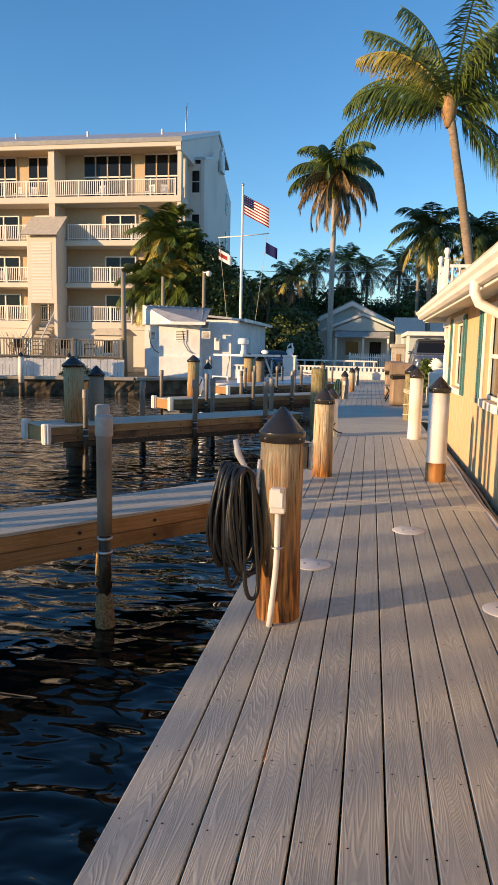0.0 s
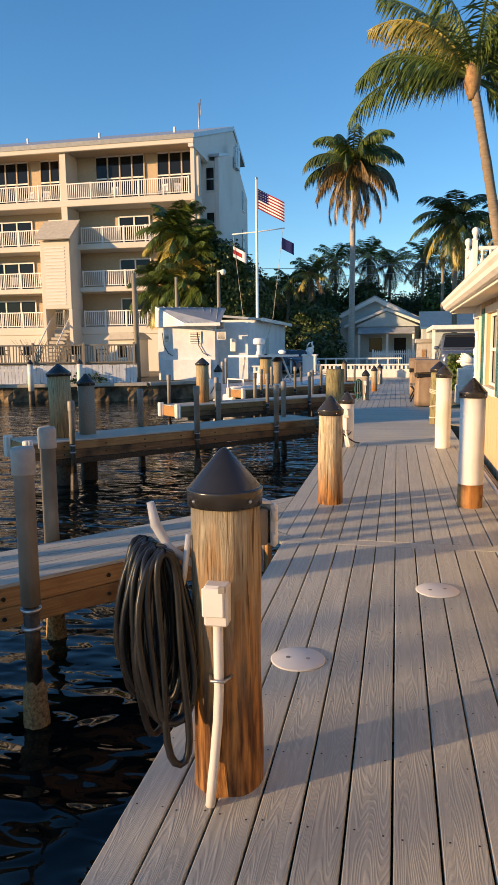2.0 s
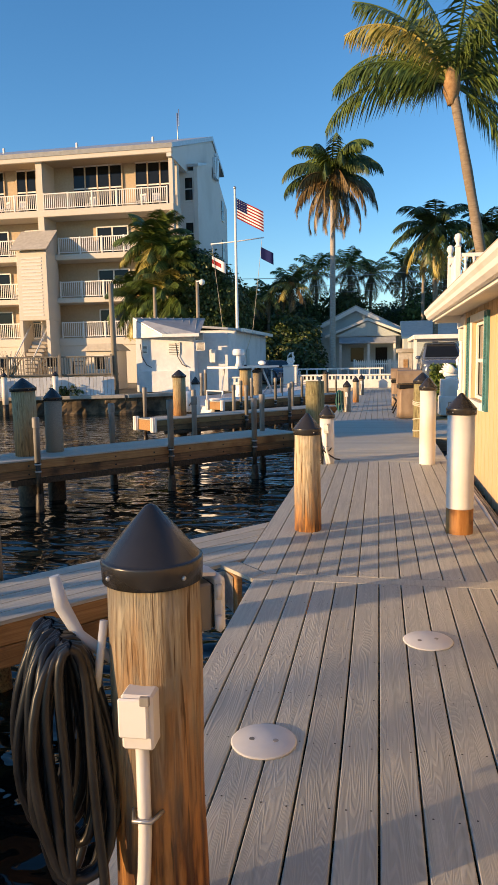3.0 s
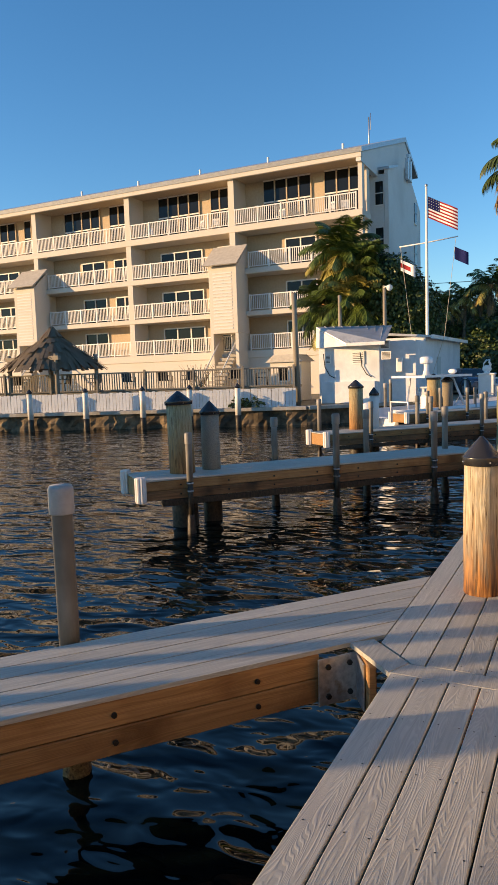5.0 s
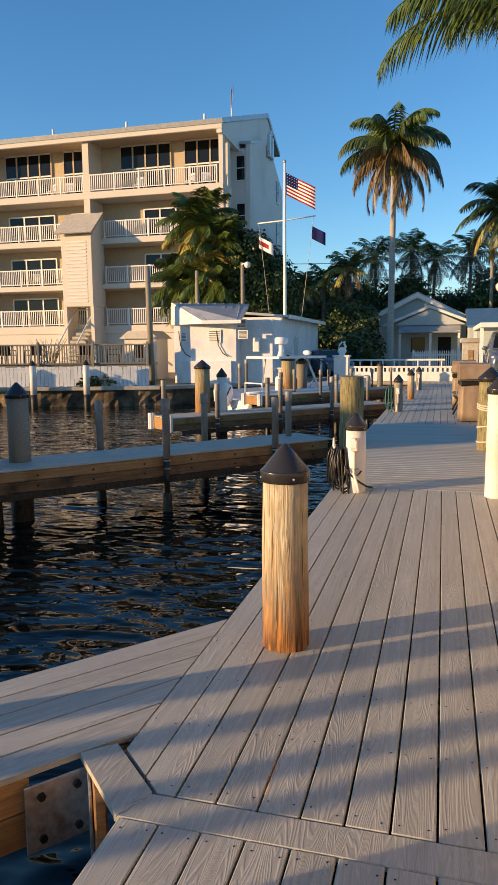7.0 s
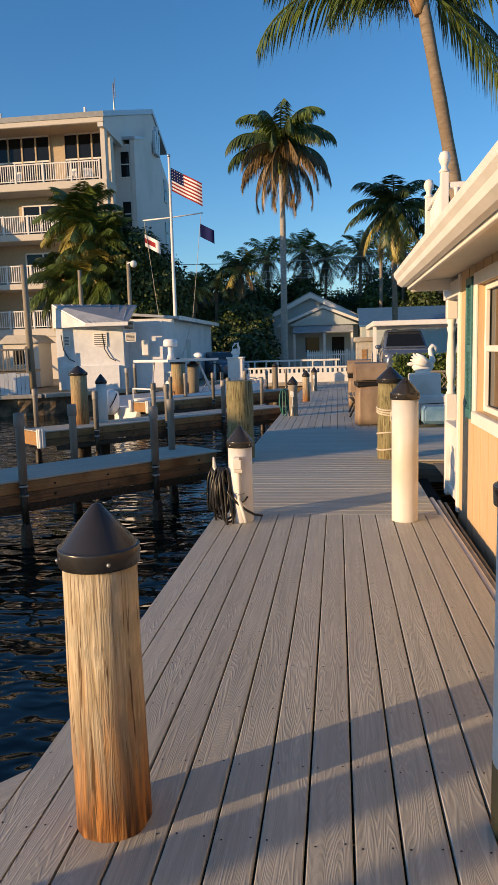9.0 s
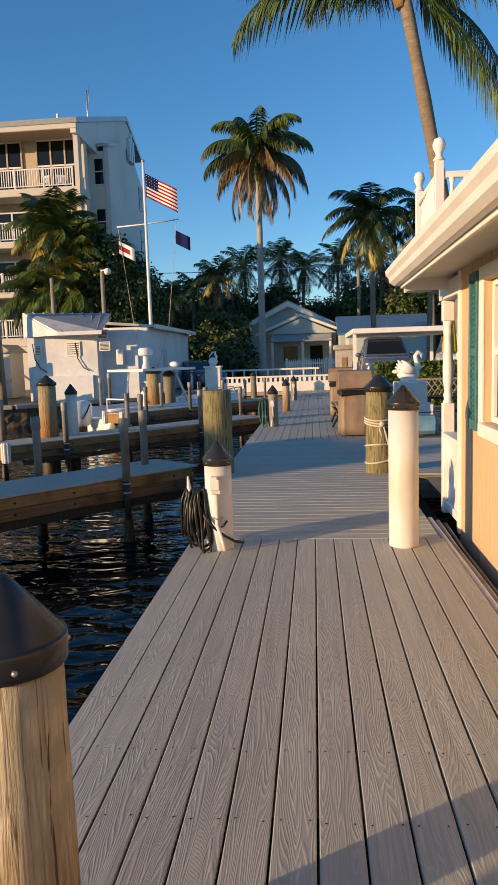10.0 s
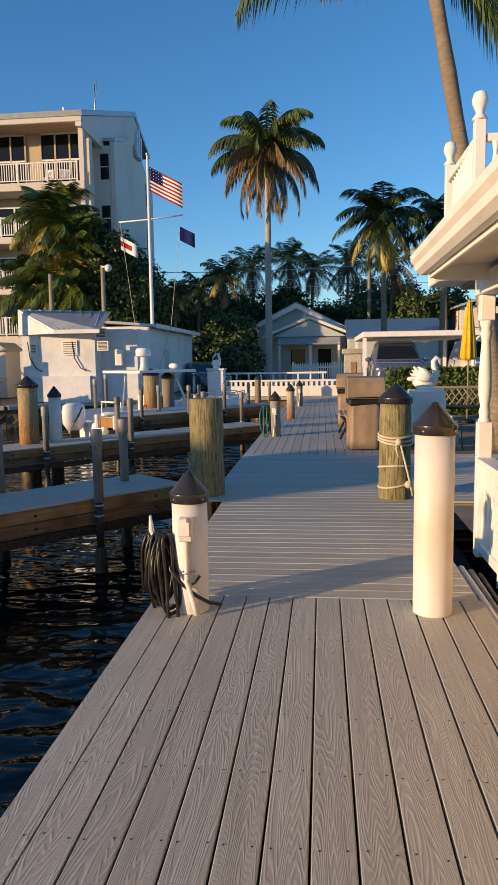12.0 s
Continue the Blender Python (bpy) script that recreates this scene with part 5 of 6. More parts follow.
def car(label, m, paint, h=1.62):
    """A family car, front towards local -y."""
    c = thing("parked_car", label, "car", m)
    body = B()
    secs = []
    for y, w, z0, z1 in ((-2.15, 0.72, 0.35, 0.72), (-2.05, 0.86, 0.25, 0.86), (-1.3, 0.92, 0.22, 1.02), (-0.9, 0.93, 0.22, 1.05), (1.6, 0.93, 0.22, 1.08), (2.2, 0.86, 0.3, 1.0)):
        secs.append([body.verts.new(v) for v in ((-w, y, z0 + 0.1), (-w * 0.9, y, z0), (w * 0.9, y, z0), (w, y, z0 + 0.1), (w * 1.0, y, (z0 + z1) / 2), (w * 0.94, y, z1 - 0.04), (w * 0.8, y, z1), (-w * 0.8, y, z1), (-w * 0.94, y, z1 - 0.04), (-w, y, (z0 + z1) / 2))])
    skin(body, secs)
    bo = part("body", body, paint, c)
    cab = B()
    secs = []
    for y, w, z1 in ((-0.95, 0.8, 1.06), (-0.15, 0.68, h - 0.06), (0.3, 0.66, h), (1.5, 0.64, h - 0.04), (2.05, 0.74, 1.1)):
        secs.append([cab.verts.new(v) for v in ((-0.84, y, 1.02), (0.84, y, 1.02), (w, y, z1 - 0.03), (w - 0.08, y, z1), (-w + 0.08, y, z1), (-w, y, z1 - 0.03))])
    skin(cab, secs)
    part("cabin", cab, paint, c)
    bm = B()
    bm.faces.new([bm.verts.new(v) for v in ((-0.73, -0.93, 1.09), (0.73, -0.93, 1.09), (0.6, -0.2, h - 0.1), (-0.6, -0.2, h - 0.1))])
    bmesh.ops.translate(bm, verts=bm.verts, vec=(0, -0.02, 0.01))
    part("windscreen", bm, GLASS, c)
    for s in (-1, 1):
        b = B()
        ball(b, (s * 0.66, -2.03, 0.74), 0.17, 10, (1.2, 0.45, 0.45))
        part("headlight", b, LAMPGLASS, c)
        b = B()
        ball(b, (s * 1.02, -0.7, 1.08), 0.12, 8, (1, 0.6, 0.7))
        part("door_mirror", b, paint, c)
        for y in (-1.35, 1.4):
            b = B()
            skin(b, [ring(b, (s * 0.7, y, 0.32), 0.33, 18, (0, 1, 0), (0, 0, 1)), ring(b, (s * 0.92, y, 0.32), 0.33, 18, (0, 1, 0), (0, 0, 1))])
            wh = part("wheel", b, RUBBER, c)
            b = B()
            skin(b, [ring(b, (s * 0.9, y, 0.32), 0.2, 14, (0, 1, 0), (0, 0, 1)), ring(b, (s * 0.94, y, 0.32), 0.2, 14, (0, 1, 0), (0, 0, 1))])
            part("rim", b, STEEL, wh)
    part("grille", box(B(), -0.42, 0.42, -2.17, -2.1, 0.55, 0.7, 0.01), DARKMETAL, c)
    part("bumper_trim", box(B(), -0.6, 0.6, -2.18, -2.1, 0.74, 0.77, 0.005), STEEL, c)
    part("number_plate", box(B(), -0.16, 0.16, -2.19, -2.13, 0.42, 0.52), WHITE, c)


tagged(part("driveway", box(B(), 1.95, 10.5, 32.2, 48.0, -0.3, 0.4, 0.03), CONC), "raised concrete driveway behind the hedge", "driveway", kind="structure")
car("slate blue people carrier parked nose out by the hedge", pose(3.1, 35.4, 0.4), CARBLUE, 1.75)
car("white van parked beyond the hedge", pose(7.4, 42, 0.4), CARWHITE, 1.9)
car("dark car parked behind the boats", pose(-6.0, 46, -0.05, 0, 0, 30), CARBLUE, 1.5)
pil = thing("stone_pillar", "cream stone pillar with lantern panel and cap", "pillar", pose(1.6, 36.5, -0.05))
part("shaft", box(B(), -0.33, 0.33, -0.33, 0.33, 0, 1.75, 0.015), CONC, pil)
part("cap", box(B(), -0.42, 0.42, -0.42, 0.42, 1.75, 1.95, 0.03), CONC, pil)
part("panel", box(B(), -0.1, 0.1, -0.36, -0.33, 0.95, 1.45), FIBRE, pil)


# ---- things on the landing ----
def grill(label, m, s=1.0):
    g = thing("covered_grill", label, "grill", m)
    bm = B()
    rs = []
    for z, x, y in ((0.02, 0.28, 0.33), (0.2, 0.275, 0.325), (0.6, 0.28, 0.33), (0.78, 0.27, 0.32)):
        rs.append([bm.verts.new((x * math.cos(a) * (abs(math.cos(a)) ** -0.62) + 0.012 * math.sin(a * 6 + z * 3), y * math.sin(a) * (abs(math.sin(a) + 1e-6) ** -0.62) + 0.012 * math.cos(a * 7), z * s)) for a in (2 * math.pi * (k + 0.37) / 30 for k in range(30))])
    skin(bm, rs)
    part("cover_skirt", bm, COVER, g, "tan cover with soft folds")
    part("dark_band", box(B(), -0.285, 0.285, -0.335, 0.335, 0.74 * s, 0.87 * s, 0.03), DARKMETAL, g)
    part("cover_lid", prism(B(), [(-0.33, 0.86 * s), (0.33, 0.86 * s), (0.27, 1.14 * s), (0.1, 1.22 * s), (-0.22, 1.2 * s), (-0.3, 1.1 * s)], "x", -0.3, 0.3), COVER, g)
    part("seam_piping", tube(B(), [(-0.3, -0.34, 0.88 * s), (0.3, -0.34, 0.88 * s)], 0.012, 6), DARKMETAL, g)
    return g


grill("barbecue grill under a tan fabric cover", pose(1.12, 20.8, 0, 0, 0, 3))
grill("second covered grill standing farther along the dock", pose(1.05, 25.2, 0, 0, 0, -4), 0.98)
bench = thing("garden_bench", "dark bench with scrolled cast-iron ends", "bench", pose(1.0, 22.75, 0, 0, 0, -90))
for x in (-0.6, 0.6):
    part("scroll_end", tube(B(), [(x, -0.1, 0), (x, 0.02, 0.22), (x, 0.0, 0.42), (x, 0.2, 0.45), (x, 0.26, 0.62), (x, 0.12, 0.7), (x, 0.2, 0.82), (x, 0.32, 0.86)], 0.022, 6), DARKMETAL, bench)
    part("scroll_leg", tube(B(), [(x, -0.25, 0.0), (x, -0.12, 0.28), (x, -0.25, 0.45)], 0.022, 6), DARKMETAL, bench)
for i in range(5):
    part("slat", box(B(), -0.62, 0.62, -0.25 + i * 0.095, -0.18 + i * 0.095, 0.44, 0.465, 0.004), OLDWOOD, bench)
for i in range(3):
    part("slat", box(B(), -0.62, 0.62, 0.24, 0.265, 0.56 + i * 0.1, 0.63 + i * 0.1, 0.004), OLDWOOD, bench)
pd2 = thing("pedestal", "white plastered square pedestal", "pedestal", pose(2.28, 21.7, 0))
part("shaft", box(B(), -0.3, 0.3, -0.3, 0.3, 0, 0.94, 0.02), WHITE, pd2)
part("plinth", box(B(), -0.34, 0.42, -0.34, 0.34, 0, 0.5, 0.02), WHITE, pd2)
bm = B()
ball(bm, (0, 0, 0.15), 0.2, 14, (1.15, 0.8, 0.75))
for sy in (-1, 1):
    for k in range(4):
        tube(bm, [(0.12, sy * 0.13, 0.18), (-0.08, sy * (0.16 + 0.01 * k), 0.2 + 0.045 * k), (-0.26 + 0.03 * k, sy * 0.12, 0.22 + 0.065 * k)], [0.05, 0.055, 0.012], 7)
ball(bm, (-0.22, 0, 0.2), 0.08, 8, (1.4, 0.7, 0.6))
tube(bm, [(0.1, 0, 0.16), (0.21, 0, 0.27), (0.165, 0, 0.41), (0.15, 0, 0.5), (0.2, 0, 0.565), (0.265, 0, 0.53), (0.285, 0, 0.44)], [0.09, 0.066, 0.05, 0.045, 0.048, 0.042, 0.012], 10)
lathe(bm, [(0.17, 0), (0.15, 0.05), (0.1, 0.08)], 12)
tagged(part("swan_statue", bm, WHITE, m=pose(2.25, 21.7, 0.94, 0, 0, 10)), "white swan planter statue on the pedestal", "statue")
tp = thing("folded_tarp", "pale blue folded tarp and crate on the landing", "tarp", pose(2.35, 20.7, 0))
part("folded_sheet", box(B(), -0.25, 0.3, -0.2, 0.2, 0, 0.34, 0.07), BLUECLOTH, tp)
part("frame", tube(B(), [(-0.28, -0.22, 0), (-0.28, -0.22, 0.4), (0.32, -0.22, 0.42), (0.34, -0.22, 0)], 0.012, 6), DARKMETAL, tp)
sc = thing("lattice_bench", "dark lattice-backed garden bench by the hedge", "bench", pose(3.6, 24.6, 0))
part("seat", box(B(), -0.9, 0.9, -0.25, 0.25, 0.4, 0.45, 0.01), DARKMETAL, sc)
part("top_rail", box(B(), -0.9, 0.9, 0.22, 0.27, 0.82, 0.88, 0.01), OLDWOOD, sc)
for i in range(12):
    for s in (-1, 1):
        x = -0.82 + i * 0.15
        part("lattice_strip", tube(B(), [(x - s * 0.13, 0.245, 0.46), (x + s * 0.13, 0.245, 0.82)], 0.014, 4), OLDWOOD, sc)
for x in (-0.86, 0.86):
    part("leg", box(B(), x - 0.03, x + 0.03, -0.22, -0.16, 0, 0.4), DARKMETAL, sc)
    part("leg", box(B(), x - 0.03, x + 0.03, 0.2, 0.26, 0, 0.86), DARKMETAL, sc)
um = thing("closed_umbrella", "closed yellow canvas umbrella", "umbrella", pose(3.87, 26.0, -0.05))
part("pole", lathe(B(), [(0.02, 0), (0.02, 2.95)], 8), OLDWOOD, um)
part("base", lathe(B(), [(0.22, 0), (0.2, 0.06), (0.04, 0.1)], 16), DARKMETAL, um)
bm = B()
rs = []
for z, r in ((1.5, 0.13), (1.56, 0.16), (2.0, 0.13), (2.45, 0.09), (2.8, 0.05), (2.92, 0.01)):
    rs.append([bm.verts.new((r * (1 + 0.25 * math.cos(a * 8)) * math.cos(a), r * (1 + 0.25 * math.cos(a * 8)) * math.sin(a), z)) for a in (2 * math.pi * k / 32 for k in range(32))])
skin(bm, rs)
part("canvas", bm, YELLOW, um)


# ---- moored boats ----
def hull(bm, L, W, H, sheer=0.25):
    secs = []
    for i in range(13):
        t = i / 12
        w = W / 2 * (1 - max(0, (t - 0.45) / 0.55) ** 2.2) * (0.92 + 0.08 * min(1, t * 4))
        w = max(w, 0.02)
        top = H + sheer * t * t
        y = L * (t - 0.5)
        secs.append([bm.verts.new(v) for v in ((0, y, -0.1 + 0.5 * max(0, t - 0.75)), (w * 0.75, y, 0.05 + 0.4 * max(0, t - 0.7)), (w, y, top * 0.55), (w, y, top), (w * 0.86, y, top + 0.02), (w * 0.82, y, top - 0.3), (-w * 0.82, y, top - 0.3), (-w * 0.86, y, top + 0.02), (-w, y, top), (-w, y, top * 0.55), (-w * 0.75, y, 0.05 + 0.4 * max(0, t - 0.7)))])
    skin(bm, secs)
    return bm


boat = thing("fishing_boat", "white centre-console fishing boat with hardtop and outboard", "boat", pose(-4.52, 31.9, -0.8, 0, 0, -37))
part("hull", hull(B(), 7.2, 2.2, 0.85), GEL, boat)
part("console", box(B(), -0.4, 0.4, -1.3, -0.5, 0.55, 1.3, 0.06), GEL, boat)
top = B()
prism(top, [(-0.95, -2.2), (0.95, -2.2), (1.0, -0.5), (0.75, 0.3), (-0.75, 0.3), (-1.0, -0.5)], "z", 1.98, 2.06)
part("hardtop", top, GEL, boat)
for sx in (-0.7, 0.7):
    part("frame_leg", tube(B(), [(sx, -1.7, 0.6), (sx * 0.95, -1.5, 2.0)], 0.03, 8), GEL, boat)
    part("frame_leg", tube(B(), [(sx, 0.1, 0.6), (sx * 0.9, -0.6, 2.0)], 0.045, 8), GEL, boat)
rd = part("radar_mast", lathe(B(), [(0.16, 2.06), (0.1, 2.25), (0.1, 2.5)], 12, (-0.1, -1.2)), GEL, boat)
part("radar_dome", lathe(B(), [(0.22, 2.5), (0.25, 2.53), (0.25, 2.7), (0.2, 2.76), (0.01, 2.77)], 18, (-0.1, -1.2)), GEL, rd)
part("spotlight", ball(B(), (0.55, -0.5, 2.18), 0.16, 10, (1.3, 0.8, 0.6)), GEL, boat)
part("seat_rail", tube(B(), [(-0.5, -2.6, 0.6), (-0.5, -2.6, 1.1), (0.5, -2.6, 1.1), (0.5, -2.6, 0.6)], 0.03, 8), GEL, boat)
for sx in (-1, 1):
    part("bow_rail", tube(B(), [(sx * 0.85, 0.9, 0.8), (sx * 0.8, 1.1, 1.12), (sx * 0.5, 2.4, 1.2), (sx * 0.2, 3.2, 1.22), (sx * 0.12, 3.25, 0.85)], 0.02, 8), STEEL, boat)
ob = B()
rs = []
for z, rx, ry in ((0.35, 0.16, 0.22), (0.55, 0.24, 0.36), (0.9, 0.25, 0.38), (1.08, 0.22, 0.34), (1.15, 0.12, 0.2)):
    rs.append(ring(ob, (0, -3.95, z), 1.0, 16, (rx, 0, 0), (0, ry, 0)))
skin(ob, rs)
mo = part("outboard_cowl", ob, GEL, boat, "white outboard motor cowl with dark stripes")
for sx in (-1, 1):
    part("cowl_stripe", tube(B(), [(sx * 0.25, -4.1, 0.6), (sx * 0.262, -3.95, 0.8), (sx * 0.235, -3.8, 1.02)], 0.02, 6), DARKMETAL, mo)
part("outboard_leg", box(B(), -0.07, 0.07, -4.1, -3.8, -0.5, 0.4, 0.03), DARKMETAL, boat)
part("hull_stripe", box(B(), 1.03, 1.06, -3.0, -1.0, 0.4, 0.55), DARKMETAL, boat)
bed = thing("hose_stand", "dark hose coiled on a post by the quay", "hose", pose(-5.1, 38.6, 0))
part("post", lathe(B(), [(0.06, -0.05), (0.06, 1.0)], 8), WHITE, bed)
for k in range(6):
    part("loop", tube(B(), [(0.22 * math.sin(a) * (1 + 0.05 * k), -0.12 + 0.03 * k, 0.55 + 0.4 * math.cos(a)) for a in (2 * math.pi * i / 18 for i in range(19))], 0.02, 6, False), RUBBER, bed)


# ---- flagpole ----
fp = thing("flagpole", "white flagpole with a cross yard", "flagpole", pose(-7.05, 39.45, 0) @ Matrix.Diagonal((1, 1, 1.033, 1)))
part("pole", lathe(B(), [(0.1, -0.05), (0.09, 2), (0.055, 10.0)], 12), WHITE, fp)
b = B()
ball(b, (0, 0, 10.06), 0.08, 10)
part("ball", b, STEEL, fp)
part("yard", tube(B(), [(-1.35, 0, 7.35), (0, 0, 7.42), (1.5, 0, 7.55)], 0.03, 6), WHITE, fp)
for x0, z0 in ((-1.3, 7.35), (1.4, 7.5)):
    part("halyard", tube(B(), [(x0, 0, z0), (x0 * 0.6, 0, 3.0), (x0 * 0.15 - 0.05, 0, 0.9)], 0.01, 4), ROPE, fp)


def flag(label, m, w, h, cells):
    """A waving cloth cut into coloured fields: cells are (x0, x1, z0, z1, material, name)."""
    f = thing("flag", label, "flag", m)
    for x0, x1, z0, z1, mtl, name in cells:
        bm = B()
        n = max(2, int((x1 - x0) * 14))
        cols = []
        for i in range(n + 1):
            u = x0 + (x1 - x0) * i / n
            y = 0.11 * math.sin(u * 6.0) * u
            droop = -0.5 * u * w
            cols.append([bm.verts.new((u * w * 0.92, y + d, z * h + droop)) for z in (z0, z1) for d in (0, 0.006)])
        for a, c in zip(cols, cols[1:]):
            bm.faces.new((a[0], c[0], c[2], a[2]))
            bm.faces.new((a[1], a[3], c[3], c[1]))
            bm.faces.new((a[2], c[2], c[3], a[3]))
            bm.faces.new((a[0], a[1], c[1], c[0]))
        part(name, bm, mtl, f)
    return f


cells = [(0 if i < 6 else 0.4, 1.0, -1 + i / 13 + 0.0005, -1 + (i + 1) / 13, RED if i % 2 == 0 else CLOTHWHITE, "stripe") for i in range(13)]
cells.append((0, 0.4, -7 / 13, 0, NAVY, "canton"))
usf = flag("striped red and white flag with a navy canton, flying", pose(-6.98, 39.45, 9.87), 1.55, 1.02, cells)
for i in range(5):
    for j in range(4):
        u, z = 0.04 + i * 0.08, -0.06 - j * 0.125
        part("star", box(B(), -0.013, 0.013, -0.012, 0.018, -0.013, 0.013), CLOTHWHITE, usf, m=pose(u * 1.55 * 0.92, 0.11 * math.sin(u * 6) * u, z * 1.02 - 0.5 * u * 1.55))
flag("small navy blue flag flying from the yard", pose(-5.72, 39.45, 7.34), 0.72, 0.6, [(0, 1, -1, 0, NAVY, "cloth")])
flag("small white flag with a red diagonal cross", pose(-8.35, 39.45, 6.98, 0, 0, 0), 0.8, 0.55, [(0, 1, -1, -0.7, CLOTHWHITE, "field"), (0.0, 0.3, -0.7, -0.3, RED, "cross_arm"), (0.3, 0.7, -0.7, -0.3, RED, "cross_centre"), (0.7, 1.0, -0.7, -0.3, CLOTHWHITE, "field"), (0, 1, -0.3, 0, CLOTHWHITE, "field")])


def pole(label, x, y, h, r=0.11, lamp=False, lean=0.0):
    p = thing("timber_pole", label, "pole", pose(x, y, 0, 0, lean, 0))
    part("shaft", lathe(B(), [(r * 1.1, -0.1), (r, h * 0.6), (r * 0.85, h)], 12, wob=0.03), OLDWOOD, p)
    if lamp:
        part("lamp_arm", tube(B(), [(0, -0.1, h - 0.1), (0.25, -0.2, h - 0.05)], 0.03, 6), WHITE, p)
        b = B()
        ball(b, (0.32, -0.22, h - 0.15), 0.16, 8)
        part("floodlight", b, WHITE, p)


pole("tall weathered timber pole by the fence", -12.1, 34.6, 5.2, 0.13, lean=-1.0)
pole("timber pole behind the shed", -11.4, 38.9, 5.4)
pole("timber pole with a white floodlight", -9.05, 38.9, 5.7, 0.1, True)
pole("street utility pole among the palms", 4.0, 64.0, 9.5, 0.14)
pole("street utility pole among the palms", -14.5, 68.0, 9.5, 0.14)
for i, (z, y) in enumerate(((8.6, 64.0), (7.9, 64.2), (7.3, 64.4))):
    wv = thing("overhead_wire", "thin overhead cable crossing the street", "cable", pose(0, y, z))
    part("cable", tube(B(), [(x, 0, 0.0009 * (x - 4) * (x - 26) if x > 4 else 0.004 * (x - 4) * (x + 14.5) * 0.6) for x in range(-30, 32, 3)], 0.016 if i else 0.026, 4), STEEL, wv)


# ---- palms and trees ----
def frond_mesh(name, L, el, droop, leaf, n=34, width=0.035, hang=0.5, seed=0, material=None, twist=0.0):
    """One feather frond from the origin outward along +x: a bending rib with a row of leaflets on each side."""
    rng = random.Random(seed)
    bm = B()
    pts, a, p = [], radians(el), Vector((0, 0, 0))
    k = 16
    for i in range(k + 1):
        pts.append(p.copy())
        p = p + Vector((math.cos(a), 0.02 * twist * i, math.sin(a))) * (L / k)
        a -= radians(droop) / k * (0.4 + 1.2 * i / k)
    tube(bm, pts, [0.04 * L / 3 * (1 - 0.85 * i / k) + 0.006 for i in range(k + 1)], 5)
    for i in range(n):
        t = 0.12 + 0.86 * i / n
        q = t * k
        i0 = min(int(q), k - 1)
        c = pts[i0].lerp(pts[i0 + 1], q - i0)
        d = (pts[i0 + 1] - pts[i0]).normalized()
        for s in (-1, 1):
            ln = leaf * (math.sin(math.pi * min(1, 0.12 + t * 0.86)) ** 0.6) * rng.uniform(0.8, 1.15)
            out = Vector((0, s, 0)) * (1 - hang * 0.45) + d * rng.uniform(0.45, 0.75) + Vector((0, 0, -hang * rng.uniform(0.6, 1.3)))
            out.normalize()
            tip = c + out * ln + Vector((0, 0, -0.28 * ln * hang))
            mid = c + out * ln * 0.5
            w = d * width
            v = [bm.verts.new(x) for x in (c - w * 0.5, c + w * 0.5, mid + w, mid - w)]
            bm.faces.new(v)
            bm.faces.new((v[3], v[2], bm.verts.new(tip)))
    me = bpy.data.meshes.new(name)
    bm.to_mesh(me)
    bm.free()
    me.materials.append(material or LEAF)
    return me


def palm(label, m, height, bend, r0, r1, fronds, trunk_mat, L, leaf, shaft=0.0, fibre=0.0, kind_n=20, hang=0.6, seed=0, width=0.035, n=34, low=-35, high=78, mats=None, chosen=(), droop=(95, 45)):
    """fronds: how many; bend: where the crown stands relative to the foot."""
    rng = random.Random(seed)
    t = thing("palm_tree", label, "palm", m)
    pts = []
    for i in range(13):
        u = i / 12
        pts.append((bend[0] * u ** 1.15, bend[1] * u ** 1.15, height * u - (0.1 if i == 0 else 0)))
    part("trunk", tube(B(), pts, [r0 * 1.35 if i == 0 else r0 + (r1 - r0) * i / 12 + 0.012 * (i % 2) for i in range(13)], 14), trunk_mat, t)
    top = Vector(pts[-1])
    if shaft:
        part("crownshaft", lathe(B(), [(r1 * 1.25, 0), (r1 * 1.5, shaft * 0.2), (r1 * 1.2, shaft * 0.7), (r1 * 0.7, shaft)], 14, (0, 0)), CROWNSHAFT, t, m=Matrix.Translation(top))
        top = top + Vector((0, 0, shaft * 0.9))
    if fibre:
        part("fibre_collar", lathe(B(), [(r1 * 1.0, -fibre), (r1 * 1.5, -fibre * 0.7), (r1 * 2.0, -fibre * 0.3), (r1 * 1.9, 0.1), (r1 * 1.2, 0.35)], 14, wob=0.2), FIBRE, t, m=Matrix.Translation(top))
    cache = []
    for k in range(8):
        u = k / 7
        el = high + (low - high) * u
        mt = (mats or [LEAF])[min(int(u * len(mats or [LEAF])), len(mats or [LEAF]) - 1)]
        cache.append(frond_mesh("frond", L * rng.uniform(0.85, 1.08), el, droop[0] - droop[1] * u + rng.uniform(-10, 10), leaf, n, width, hang * (0.7 + 0.5 * u), rng.randint(0, 999), mt, rng.uniform(-1, 1)))
    for j, (el, droop, az, k, mt) in enumerate(chosen):
        o = new("frond", frond_mesh("frond", L * k, el, droop, leaf, n, width, hang, seed * 50 + j, mt, 0.0))
        o.parent = t
        o.matrix_basis = Matrix.Translation(top) @ pose(0, 0, 0, 0, 0, az)
    for i in range(fronds):
        o = new("frond", cache[int(8 * i / fronds)])
        o.parent = t
        o.matrix_basis = Matrix.Translation(top) @ pose(0, 0, 0, rng.uniform(-12, 12), rng.uniform(-6, 6), i * 137.5 + rng.uniform(-15, 15))
    return t


